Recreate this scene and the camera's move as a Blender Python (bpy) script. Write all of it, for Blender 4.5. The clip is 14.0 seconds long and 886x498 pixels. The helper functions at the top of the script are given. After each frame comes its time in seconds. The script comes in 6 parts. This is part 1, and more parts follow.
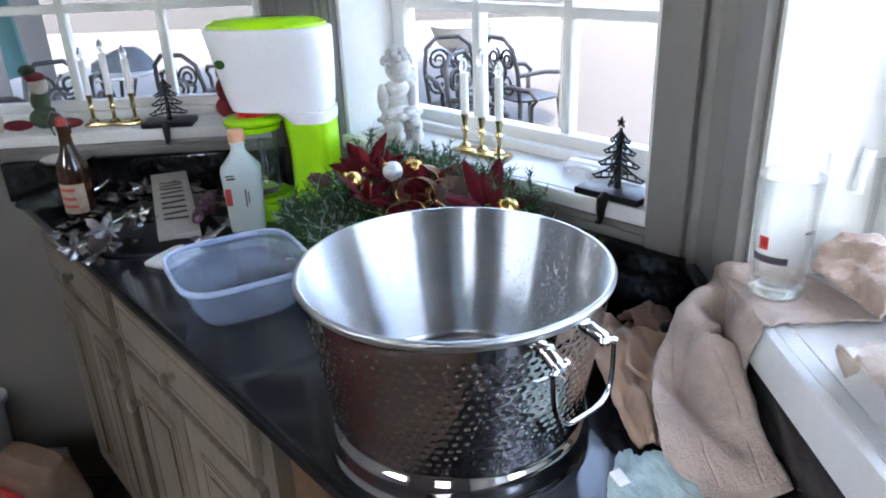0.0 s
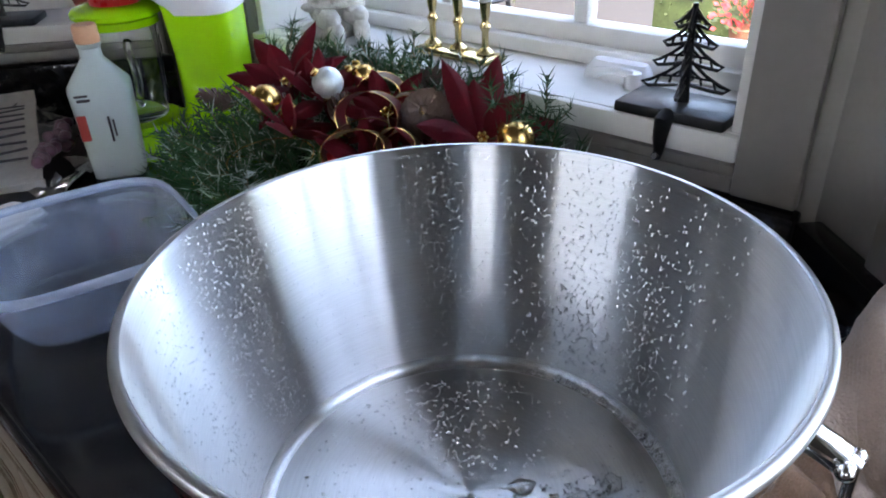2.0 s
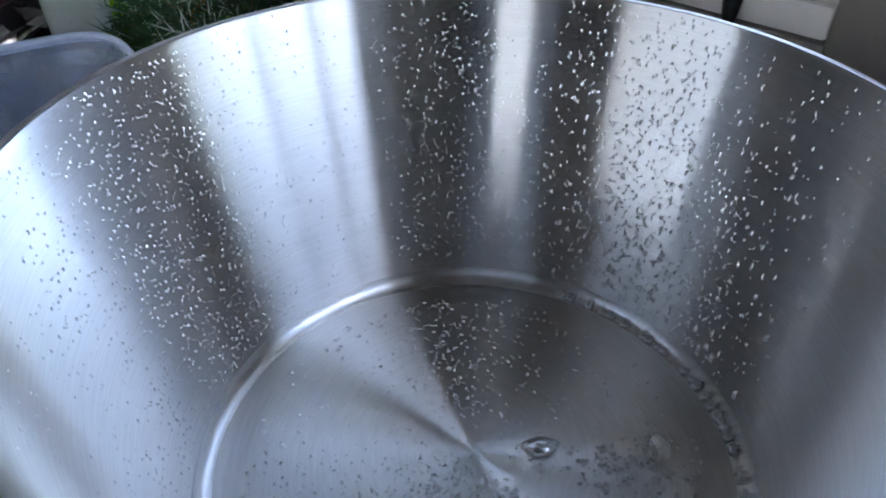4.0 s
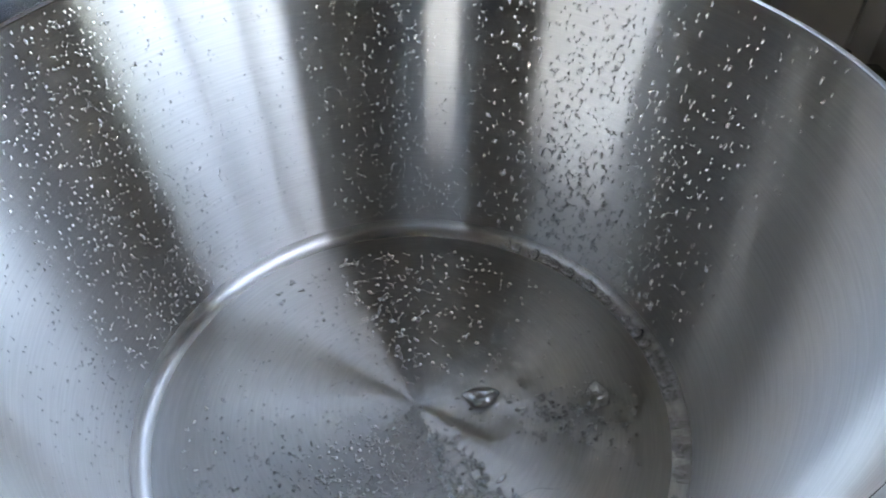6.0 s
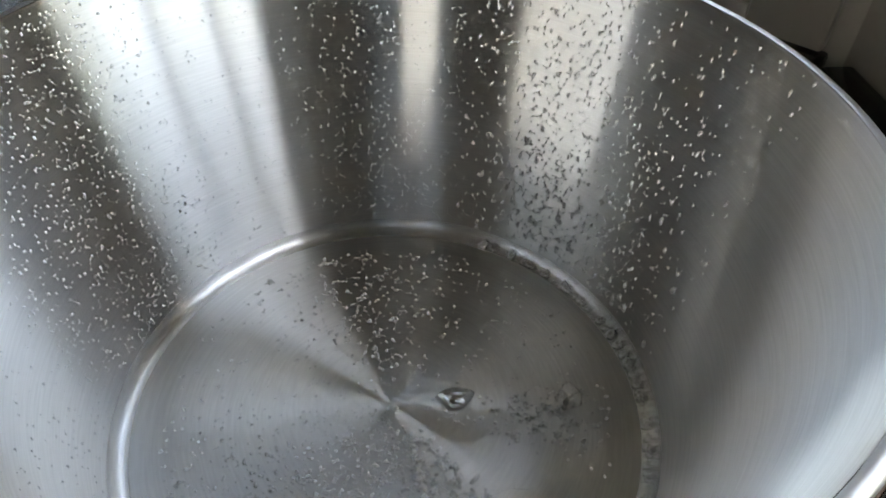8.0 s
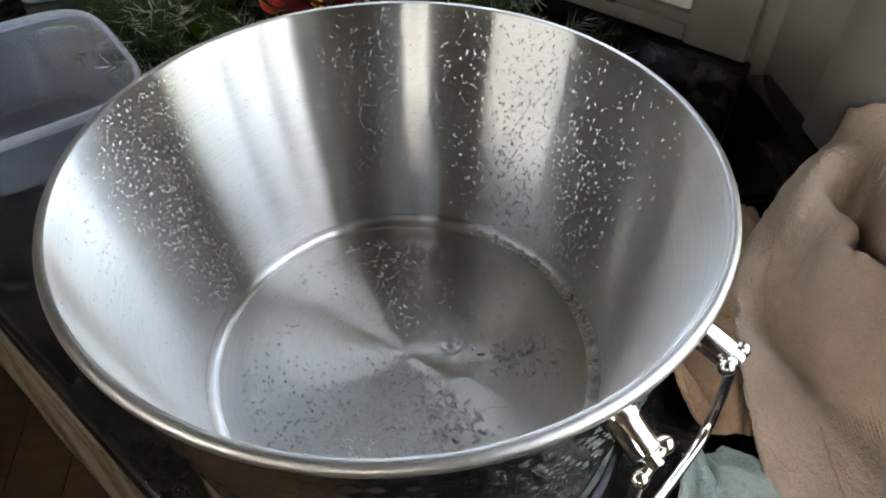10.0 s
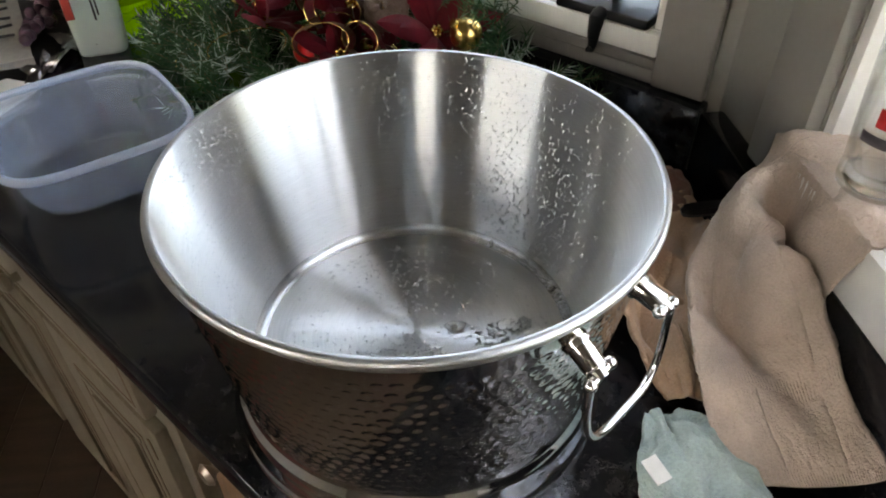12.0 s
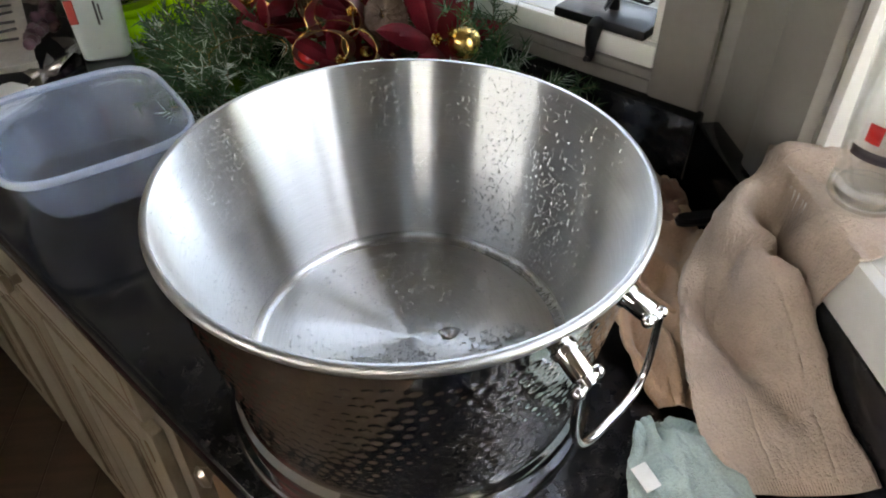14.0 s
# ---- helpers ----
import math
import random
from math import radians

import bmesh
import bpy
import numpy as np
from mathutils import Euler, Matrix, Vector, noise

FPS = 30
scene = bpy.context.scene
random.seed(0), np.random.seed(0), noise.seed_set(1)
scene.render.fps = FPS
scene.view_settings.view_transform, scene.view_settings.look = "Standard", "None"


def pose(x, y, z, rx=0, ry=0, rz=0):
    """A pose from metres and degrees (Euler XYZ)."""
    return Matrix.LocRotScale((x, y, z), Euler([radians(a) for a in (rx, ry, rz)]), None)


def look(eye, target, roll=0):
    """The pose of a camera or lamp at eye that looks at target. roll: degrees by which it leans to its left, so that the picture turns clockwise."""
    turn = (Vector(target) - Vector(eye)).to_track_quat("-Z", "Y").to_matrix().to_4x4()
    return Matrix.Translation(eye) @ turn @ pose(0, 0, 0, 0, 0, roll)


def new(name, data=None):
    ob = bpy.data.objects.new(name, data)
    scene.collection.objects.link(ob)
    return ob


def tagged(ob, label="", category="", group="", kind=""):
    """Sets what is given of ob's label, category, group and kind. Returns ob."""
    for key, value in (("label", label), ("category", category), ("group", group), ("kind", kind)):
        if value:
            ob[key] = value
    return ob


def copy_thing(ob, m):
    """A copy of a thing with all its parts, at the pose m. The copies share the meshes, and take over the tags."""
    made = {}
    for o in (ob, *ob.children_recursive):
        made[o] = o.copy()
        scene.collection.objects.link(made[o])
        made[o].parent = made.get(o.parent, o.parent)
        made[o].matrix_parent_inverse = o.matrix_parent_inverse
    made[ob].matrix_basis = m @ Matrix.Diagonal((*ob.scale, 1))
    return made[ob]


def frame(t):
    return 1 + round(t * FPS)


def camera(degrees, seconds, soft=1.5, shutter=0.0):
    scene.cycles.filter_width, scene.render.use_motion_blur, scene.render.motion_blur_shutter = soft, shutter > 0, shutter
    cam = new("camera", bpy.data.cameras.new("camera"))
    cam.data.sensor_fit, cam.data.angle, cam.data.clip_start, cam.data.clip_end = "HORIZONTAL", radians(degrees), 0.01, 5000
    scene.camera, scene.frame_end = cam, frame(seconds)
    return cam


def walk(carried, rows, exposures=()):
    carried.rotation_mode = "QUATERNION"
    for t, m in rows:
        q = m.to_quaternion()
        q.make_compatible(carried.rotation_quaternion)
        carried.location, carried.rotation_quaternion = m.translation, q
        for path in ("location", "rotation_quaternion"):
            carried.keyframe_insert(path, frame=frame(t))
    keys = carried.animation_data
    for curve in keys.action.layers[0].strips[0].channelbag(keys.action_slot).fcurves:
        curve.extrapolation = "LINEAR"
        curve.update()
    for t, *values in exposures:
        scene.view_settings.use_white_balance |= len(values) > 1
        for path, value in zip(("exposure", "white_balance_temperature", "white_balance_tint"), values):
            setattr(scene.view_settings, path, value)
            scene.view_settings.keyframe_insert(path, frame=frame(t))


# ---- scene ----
cam = camera(62.24, 14.0, soft=1.9)
ROWS = [
    (0.0, 0.0001, -0.7934, 1.4958, 66.53, 2.02, -0.00),
    (0.5, 0.0118, -0.6189, 1.4575, 64.77, 1.91, 1.47),
    (1.0, -0.0066, -0.5203, 1.4144, 63.86, 2.79, -0.14),
    (1.5, -0.0382, -0.4550, 1.3979, 62.93, 3.29, -5.32),
    (2.0, -0.0376, -0.3494, 1.3511, 59.93, 1.67, -4.97),
    (2.2, -0.0395, -0.3227, 1.3489, 55.12, 2.22, -6.46),
    (4.3, -0.0228, -0.2321, 1.2743, 51.39, -0.21, -2.84),
    (4.5, -0.0115, -0.2301, 1.2795, 50.90, 0.64, -3.36),
    (5.0, -0.0145, -0.2253, 1.2703, 47.24, -1.56, -4.38),
    (5.5, -0.0134, -0.2287, 1.2745, 47.24, -1.54, -5.05),
    (6.0, -0.0100, -0.2315, 1.2785, 47.40, -0.80, -5.12),
    (6.5, -0.0088, -0.2325, 1.2742, 47.09, -1.22, -5.26),
    (7.0, -0.0110, -0.2347, 1.2792, 47.66, -1.58, -5.20),
    (7.5, -0.0076, -0.2311, 1.2753, 47.04, -1.69, -5.57),
    (7.7, -0.0063, -0.2284, 1.2788, 46.72, -1.88, -5.55),
    (9.8, -0.0028, -0.3043, 1.3827, 44.57, -0.08, -7.20),
    (10.0, -0.0090, -0.3264, 1.3942, 44.48, 0.09, -6.64),
    (10.5, -0.0173, -0.3845, 1.4178, 45.29, 0.41, -5.79),
    (11.0, -0.0249, -0.4317, 1.4391, 47.39, 1.54, -5.99),
    (11.5, -0.0246, -0.4486, 1.4425, 48.12, 1.25, -6.53),
    (12.0, -0.0214, -0.4481, 1.4448, 48.74, 0.43, -6.32),
    (12.5, -0.0191, -0.4490, 1.4461, 48.83, 0.43, -5.97),
    (13.0, -0.0167, -0.4513, 1.4506, 49.52, 0.25, -5.90),
    (13.5, -0.0156, -0.4516, 1.4497, 49.62, 0.12, -5.78),
    (14.0, -0.0155, -0.4528, 1.4516, 49.09, 0.09, -5.82),
]
EXPOSURES = [
    (0.0, 4.74, 7000, 11), (2.2, 4.18, 7400, 14), (4.3, 3.93, 7200, 12), (5.5, 3.95, 7800, 11),
    (7.0, 3.95, 9700, 9), (9.8, 4.14, 10300, 10), (14.0, 4.50, 9900, 11),
]
walk(cam, [(t, pose(x, y, z, rx, ry, rz)) for t, x, y, z, rx, ry, rz in ROWS],
     exposures=EXPOSURES)

# ---- world and light ----
world = bpy.data.worlds.new("sky")
scene.world = world
world.use_nodes = True
wn = world.node_tree.nodes
sky = wn.new("ShaderNodeTexSky")
sky.sky_type = "NISHITA"
sky.sun_disc = False
sky.sun_elevation = radians(60)
sky.sun_rotation = radians(215)
sky.air_density, sky.dust_density, sky.ozone_density = 1.0, 3.0, 1.0
wn["Background"].inputs[1].default_value = 0.15
world.node_tree.links.new(sky.outputs[0], wn["Background"].inputs[0])

sun = new("sun", bpy.data.lights.new("sun", "SUN"))
sun.data.energy, sun.data.angle, sun.data.color = 0.8, radians(0.6), (1.0, 0.95, 0.88)
sun.matrix_world = look((-2.0, -3.0, 6.2), (0, 0, 0))


# ---- materials ----
def mat(name, color, rough=0.5, metal=0.0, var=0.15, scale=8.0, fine=120.0, bump=0.1, coat=0.0, color2=None, transmission=0.0, ior=1.45, alpha=1.0, rvar=0.1, stretch=None, sheen=0.0, spec=0.5):
    """Two scales of variation (stains and grain) on colour, roughness and relief, in metres."""
    m = bpy.data.materials.new(name)
    m.use_nodes = True
    nt = m.node_tree
    n, l = nt.nodes, nt.links
    b = n["Principled BSDF"]
    co = n.new("ShaderNodeTexCoord")
    src = co.outputs["Object"]
    if stretch:
        mp = n.new("ShaderNodeMapping")
        mp.inputs["Scale"].default_value = stretch
        l.new(src, mp.inputs[0])
        src = mp.outputs[0]
    big, small = n.new("ShaderNodeTexNoise"), n.new("ShaderNodeTexNoise")
    for t, s, d in ((big, scale, 5), (small, fine, 3)):
        t.inputs["Scale"].default_value, t.inputs["Detail"].default_value = s, d
        l.new(src, t.inputs["Vector"])
    mx = n.new("ShaderNodeMix")
    mx.data_type = "FLOAT"
    mx.inputs[0].default_value = 0.4
    l.new(big.outputs[0], mx.inputs[2])
    l.new(small.outputs[0], mx.inputs[3])
    ramp = n.new("ShaderNodeValToRGB")
    c2 = color2 or tuple(c * (1 - var) for c in color)
    c1 = color if color2 else tuple(min(1, c * (1 + var * 0.6)) for c in color)
    ramp.color_ramp.elements[0].position, ramp.color_ramp.elements[1].position = 0.3, 0.7
    ramp.color_ramp.elements[0].color, ramp.color_ramp.elements[1].color = (*c2, 1), (*c1, 1)
    l.new(mx.outputs[0], ramp.inputs[0])
    l.new(ramp.outputs[0], b.inputs["Base Color"])
    rr = n.new("ShaderNodeMapRange")
    rr.inputs[3].default_value, rr.inputs[4].default_value = max(0, rough - rvar), min(1, rough + rvar)
    l.new(big.outputs[0], rr.inputs[0])
    l.new(rr.outputs[0], b.inputs["Roughness"])
    if bump:
        bp = n.new("ShaderNodeBump")
        bp.inputs["Strength"].default_value, bp.inputs["Distance"].default_value = bump, 0.002
        l.new(small.outputs[0], bp.inputs["Height"])
        l.new(bp.outputs[0], b.inputs["Normal"])
    b.inputs["Metallic"].default_value = metal
    b.inputs["Coat Weight"].default_value = coat
    b.inputs["Transmission Weight"].default_value = transmission
    b.inputs["IOR"].default_value = ior
    b.inputs["Alpha"].default_value = alpha
    b.inputs["Sheen Weight"].default_value = sheen
    b.inputs["Specular IOR Level"].default_value = spec
    return m


def glass(name, color=(1, 1, 1), rough=0.0, ior=1.45, alpha=1.0):
    m = bpy.data.materials.new(name)
    m.use_nodes = True
    b = m.node_tree.nodes["Principled BSDF"]
    b.inputs["Base Color"].default_value = (*color, 1)
    b.inputs["Roughness"].default_value, b.inputs["IOR"].default_value = rough, ior
    b.inputs["Transmission Weight"].default_value = 1.0
    b.inputs["Alpha"].default_value = alpha
    return m


def brushed(name, color, rough, aniso, line):
    """Steel brushed in circles round the axis of the thing: gloss stretched across the grooves."""
    m = bpy.data.materials.new(name)
    m.use_nodes = True
    n, l = m.node_tree.nodes, m.node_tree.links
    n.remove(n["Principled BSDF"])
    g = n.new("ShaderNodeBsdfAnisotropic")
    g.distribution = "MULTI_GGX"
    g.inputs["Anisotropy"].default_value = aniso
    l.new(g.outputs[0], n["Material Output"].inputs["Surface"])
    tg = n.new("ShaderNodeTangent")
    tg.direction_type, tg.axis = "RADIAL", "Z"
    l.new(tg.outputs[0], g.inputs["Tangent"])
    co, sp, cm = n.new("ShaderNodeTexCoord"), n.new("ShaderNodeSeparateXYZ"), n.new("ShaderNodeCombineXYZ")
    l.new(co.outputs["Object"], sp.inputs[0])
    ln, az, a4 = n.new("ShaderNodeVectorMath"), n.new("ShaderNodeMath"), n.new("ShaderNodeMath")
    ln.operation, az.operation, a4.operation = "LENGTH", "ARCTAN2", "MULTIPLY"
    l.new(co.outputs["Object"], ln.inputs[0])
    l.new(sp.outputs[0], az.inputs[0])
    l.new(sp.outputs[1], az.inputs[1])
    a4.inputs[1].default_value = 0.006
    l.new(az.outputs[0], a4.inputs[0])
    l.new(a4.outputs[0], cm.inputs[0])
    l.new(ln.outputs["Value"], cm.inputs[1])
    l.new(sp.outputs[2], cm.inputs[2])
    t1, t2 = n.new("ShaderNodeTexNoise"), n.new("ShaderNodeTexNoise")
    t1.inputs["Scale"].default_value, t1.inputs["Detail"].default_value = line, 2
    t2.inputs["Scale"].default_value, t2.inputs["Detail"].default_value = 9, 3
    l.new(cm.outputs[0], t1.inputs["Vector"])
    l.new(co.outputs["Object"], t2.inputs["Vector"])
    ad = n.new("ShaderNodeMath")
    ad.operation = "MULTIPLY_ADD"
    ad.inputs[1].default_value, ad.inputs[2].default_value = 0.06, rough - 0.03
    l.new(t2.outputs[0], ad.inputs[0])
    l.new(ad.outputs[0], g.inputs["Roughness"])
    cr = n.new("ShaderNodeValToRGB")
    cr.color_ramp.elements[0].position, cr.color_ramp.elements[1].position = 0.3, 0.72
    cr.color_ramp.elements[0].color = (*(c * 0.93 for c in color), 1)
    cr.color_ramp.elements[1].color = (*(min(1, c * 1.06) for c in color), 1)
    l.new(t1.outputs[0], cr.inputs[0])
    l.new(cr.outputs[0], g.inputs["Color"])
    return m


M = {}
M["wall"] = mat("painted plaster", (0.24, 0.23, 0.21), 0.6, scale=3, var=0.08, bump=0.15)
# unseen back wall, coloured dark to cut bounce and deepen tub reflections
M["room"] = mat("darkened unseen wall paint", (0.13, 0.115, 0.10), 0.6, scale=3, var=0.12, bump=0.15)
M["beige"] = mat("pale beige wall paint", (0.42, 0.37, 0.33), 0.6, scale=3, var=0.12, bump=0.15)
# unseen ceiling, its colour lowered for less bounce light
M["ceiling"] = mat("ceiling paint", (0.30, 0.29, 0.27), 0.7, scale=2, var=0.06)
M["trim"] = mat("white gloss woodwork", (0.74, 0.73, 0.70), 0.35, scale=5, var=0.07, fine=60, bump=0.06)
# white trim paint darkened to stand for the backlit shade on casings
M["casing"] = mat("shaded gloss woodwork", (0.22, 0.208, 0.192), 0.4, scale=5, var=0.09, fine=60, bump=0.06)
M["floor"] = mat("brown floor boards", (0.10, 0.065, 0.045), 0.45, scale=4, var=0.4, stretch=(1, 8, 1), bump=0.2)
M["board"] = mat("floor board wood", (0.065, 0.042, 0.03), 0.45, scale=6, var=0.45, fine=90, stretch=(1, 7, 1), bump=0.2)
M["granite"] = mat("polished black granite", (0.013, 0.013, 0.015), 0.11, scale=60, fine=500, var=0.7, bump=0.0, coat=0.0, rvar=0.03, spec=0.5)
M["cabinet"] = mat("distressed cream paint", (0.25, 0.22, 0.175), 0.5, scale=14, fine=70, color2=(0.15, 0.125, 0.09), stretch=(3, 3, 0.6), bump=0.3)
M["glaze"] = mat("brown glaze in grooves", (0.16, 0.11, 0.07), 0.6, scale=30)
M["wood"] = mat("brown stained wood", (0.19, 0.11, 0.06), 0.4, scale=7, fine=60, var=0.5, stretch=(6, 6, 0.5), bump=0.2)
M["knob"] = mat("aged nickel", (0.35, 0.31, 0.26), 0.35, 1.0, scale=60)
M["steel_in"] = brushed("brushed steel inside", (0.66, 0.66, 0.655), 0.29, 0.84, 900)
M["steel_rim"] = mat("satin steel rim", (0.53, 0.53, 0.53), 0.42, 1.0, var=0.05, scale=20, fine=400, bump=0.05)
M["steel_cove"] = brushed("brushed steel corner", (0.74, 0.74, 0.735), 0.25, 0.74, 900)
M["steel_out"] = mat("polished hammered steel", (0.68, 0.67, 0.66), 0.09, 1.0, var=0.05, scale=12, fine=300, bump=0.02, rvar=0.04)
M["chrome"] = mat("polished chrome", (0.75, 0.75, 0.76), 0.06, 1.0, var=0.03, bump=0.0, rvar=0.03)
M["pane"] = glass("window glass", (1, 1, 1), 0.0, 1.1)


# ---- mesh helpers ----
def thing(name, label, category, x=0.0, y=0.0, z=0.0, rz=0.0, group="", rx=0.0, ry=0.0, kind=""):
    ob = new(name)
    ob.matrix_world = pose(x, y, z, rx, ry, rz)
    return tagged(ob, label, category, group, kind)


def part(name, bm, material, parent=None, label="", smooth=True, angle=40):
    me = bpy.data.meshes.new(name)
    bmesh.ops.recalc_face_normals(bm, faces=bm.faces)
    if smooth:
        for f in bm.faces:
            f.smooth = True
        for e in bm.edges:
            if len(e.link_faces) == 2 and e.calc_face_angle(0) > radians(angle):
                e.smooth = False
    bm.to_mesh(me)
    bm.free()
    for m in material if isinstance(material, (list, tuple)) else [material]:
        me.materials.append(m)
    ob = new(name, me)
    ob.parent = parent
    if label:
        ob["label"] = label
    return ob


def raw(name, verts, faces, material, parent=None, label="", smooth=True):
    me = bpy.data.meshes.new(name)
    me.from_pydata(verts, [], faces)
    me.polygons.foreach_set("use_smooth", [smooth] * len(me.polygons))
    me.materials.append(material)
    ob = new(name, me)
    ob.parent = parent
    if label:
        ob["label"] = label
    return ob


def add_box(bm, x0, x1, y0, y1, z0, z1, r=0.0, seg=2):
    ret = bmesh.ops.create_cube(bm, size=1.0)
    vs = ret["verts"]
    for v in vs:
        v.co = Vector(((x0 + x1) / 2 + v.co.x * (x1 - x0), (y0 + y1) / 2 + v.co.y * (y1 - y0), (z0 + z1) / 2 + v.co.z * (z1 - z0)))
    if r:
        es = list({e for v in vs for e in v.link_edges})
        bmesh.ops.bevel(bm, geom=es, offset=r, segments=seg, affect="EDGES", profile=0.5)
    return bm


def box(x0, x1, y0, y1, z0, z1, r=0.0, seg=2):
    return add_box(bmesh.new(), x0, x1, y0, y1, z0, z1, r, seg)


def lathe(profile, n=48, bm=None, x=0.0, y=0.0):
    """Turn (radius, height) pairs round the upright axis; radius 0 closes to a point."""
    bm = bm or bmesh.new()
    rings = []
    for r, z in profile:
        if r < 1e-6:
            rings.append([bm.verts.new((x, y, z))])
        else:
            rings.append([bm.verts.new((x + r * math.cos(2 * math.pi * i / n), y + r * math.sin(2 * math.pi * i / n), z)) for i in range(n)])
    for a, b in zip(rings, rings[1:]):
        for i in range(n):
            j = (i + 1) % n
            if len(a) == 1 and len(b) > 1:
                bm.faces.new((a[0], b[i], b[j]))
            elif len(b) == 1 and len(a) > 1:
                bm.faces.new((a[i], b[0], a[j]))
            elif len(a) > 1:
                bm.faces.new((a[i], b[i], b[j], a[j]))
    return bm


def tube(points, r, n=8, bm=None, closed=False, caps=True):
    """A round bar along points; r is one radius or one for each point."""
    bm = bm or bmesh.new()
    pts = [Vector(p) for p in points]
    k = len(pts)
    rings, prev = [], None
    for i, p in enumerate(pts):
        if closed:
            d = pts[(i + 1) % k] - pts[i - 1]
        else:
            d = pts[min(i + 1, k - 1)] - pts[max(i - 1, 0)]
        d.normalize()
        if prev is None:
            side = d.orthogonal().normalized()
        else:
            side = (prev - d * prev.dot(d)).normalized()
        prev = side
        up = d.cross(side)
        rad = r[i] if isinstance(r, (list, tuple)) else r
        rings.append([bm.verts.new(p + (side * math.cos(2 * math.pi * j / n) + up * math.sin(2 * math.pi * j / n)) * rad) for j in range(n)])
    for i in range(k if closed else k - 1):
        a, b = rings[i], rings[(i + 1) % k]
        for j in range(n):
            bm.faces.new((a[j], a[(j + 1) % n], b[(j + 1) % n], b[j]))
    if caps and not closed:
        bm.faces.new(rings[0][::-1])
        bm.faces.new(rings[-1])
    return bm


def ball(r, x=0, y=0, z=0, bm=None, u=12, v=8, sx=1, sy=1, sz=1):
    bm = bm or bmesh.new()
    ret = bmesh.ops.create_uvsphere(bm, u_segments=u, v_segments=v, radius=r)
    for w in ret["verts"]:
        w.co = Vector((x + w.co.x * sx, y + w.co.y * sy, z + w.co.z * sz))
    return bm


def loft(sections, n=40, power=4.0, caps=True, bm=None):
    """Rounded-rectangle sections (cx, cy, z, half x, half y[, power]) joined upwards."""
    bm = bm or bmesh.new()
    rings = []
    for s in sections:
        cx, cy, z, hx, hy = s[:5]
        pw = s[5] if len(s) > 5 else power
        ring = []
        for i in range(n):
            a = 2 * math.pi * i / n
            c, q = math.cos(a), math.sin(a)
            ring.append(bm.verts.new((cx + hx * math.copysign(abs(c) ** (2 / pw), c), cy + hy * math.copysign(abs(q) ** (2 / pw), q), z)))
        rings.append(ring)
    for a, b in zip(rings, rings[1:]):
        for i in range(n):
            bm.faces.new((a[i], a[(i + 1) % n], b[(i + 1) % n], b[i]))
    if caps:
        bm.faces.new(rings[0][::-1])
        bm.faces.new(rings[-1])
    return bm


# ---- plan ----
COUNTER = 0.90
SILL = 1.065
MID = pose(0.385, 0.275, 0, 0, 0, -45)      # wall behind the worktop; x to the right, y outwards
LEFT = pose(-0.395, 1.055, 0, 0, 0, 5)
RIGHT = pose(0.385, 0.275, 0, 0, 0, -90)
HEAD, CEIL, THICK = 2.06, 2.62, 0.22


def at(frame_of, s, d, z=0.0):
    return frame_of @ Vector((s, d, z))


def wall(name, m, s0, s1, opening=None, label="", paint="wall", head=HEAD, sill=SILL):
    bm = bmesh.new()
    if opening:
        a, b = opening
        add_box(bm, s0, a, 0, THICK, 0, CEIL)
        add_box(bm, b, s1, 0, THICK, 0, CEIL)
        add_box(bm, a, b, 0, THICK, 0, sill - 0.03)
        add_box(bm, a, b, 0, THICK, head, CEIL)
    else:
        add_box(bm, s0, s1, 0, THICK, 0, CEIL)
    ob = part(name, bm, M[paint], smooth=False)
    ob.matrix_world = m
    return tagged(ob, label or "painted plaster wall beside the worktop", "wall", kind="structure")


wall("wall_north", MID, -1.10, 0.0, (-0.89, -0.085))
wall("wall_west", LEFT, -2.3, 0.0, (-0.87, -0.05))
wall("wall_east", RIGHT, 0.0, 3.3, (0.185, 1.10))
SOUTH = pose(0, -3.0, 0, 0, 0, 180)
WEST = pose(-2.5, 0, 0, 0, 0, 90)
wall("wall_south", SOUTH, -0.62, 2.7, (0.44, 1.10), "unseen wall behind the kitchen, darkened to cut bounce light", "room", 2.5, 1.65)
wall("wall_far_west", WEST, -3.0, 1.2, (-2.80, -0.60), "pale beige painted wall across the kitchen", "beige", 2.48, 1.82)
w = part("ceiling", box(-2.75, 0.62, -3.25, 1.35, CEIL, CEIL + 0.12), M["ceiling"], smooth=False)
tagged(w, "plain unseen ceiling, darkened to cut bounce light", "ceiling", kind="structure")
w = part("floor", box(-2.75, 0.62, -3.25, 1.35, -0.12, -0.012), M["floor"], smooth=False)
tagged(w, "brown wooden board floor", "floor", kind="structure")


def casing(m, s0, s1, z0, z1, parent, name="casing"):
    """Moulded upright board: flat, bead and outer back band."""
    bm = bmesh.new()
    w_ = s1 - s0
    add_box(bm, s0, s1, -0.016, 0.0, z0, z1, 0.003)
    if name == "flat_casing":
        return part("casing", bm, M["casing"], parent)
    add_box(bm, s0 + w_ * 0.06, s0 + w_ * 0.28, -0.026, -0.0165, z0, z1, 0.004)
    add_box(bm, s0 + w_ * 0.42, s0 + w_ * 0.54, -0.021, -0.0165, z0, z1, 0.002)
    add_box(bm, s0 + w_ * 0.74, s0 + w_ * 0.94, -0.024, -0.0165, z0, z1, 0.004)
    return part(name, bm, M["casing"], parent)


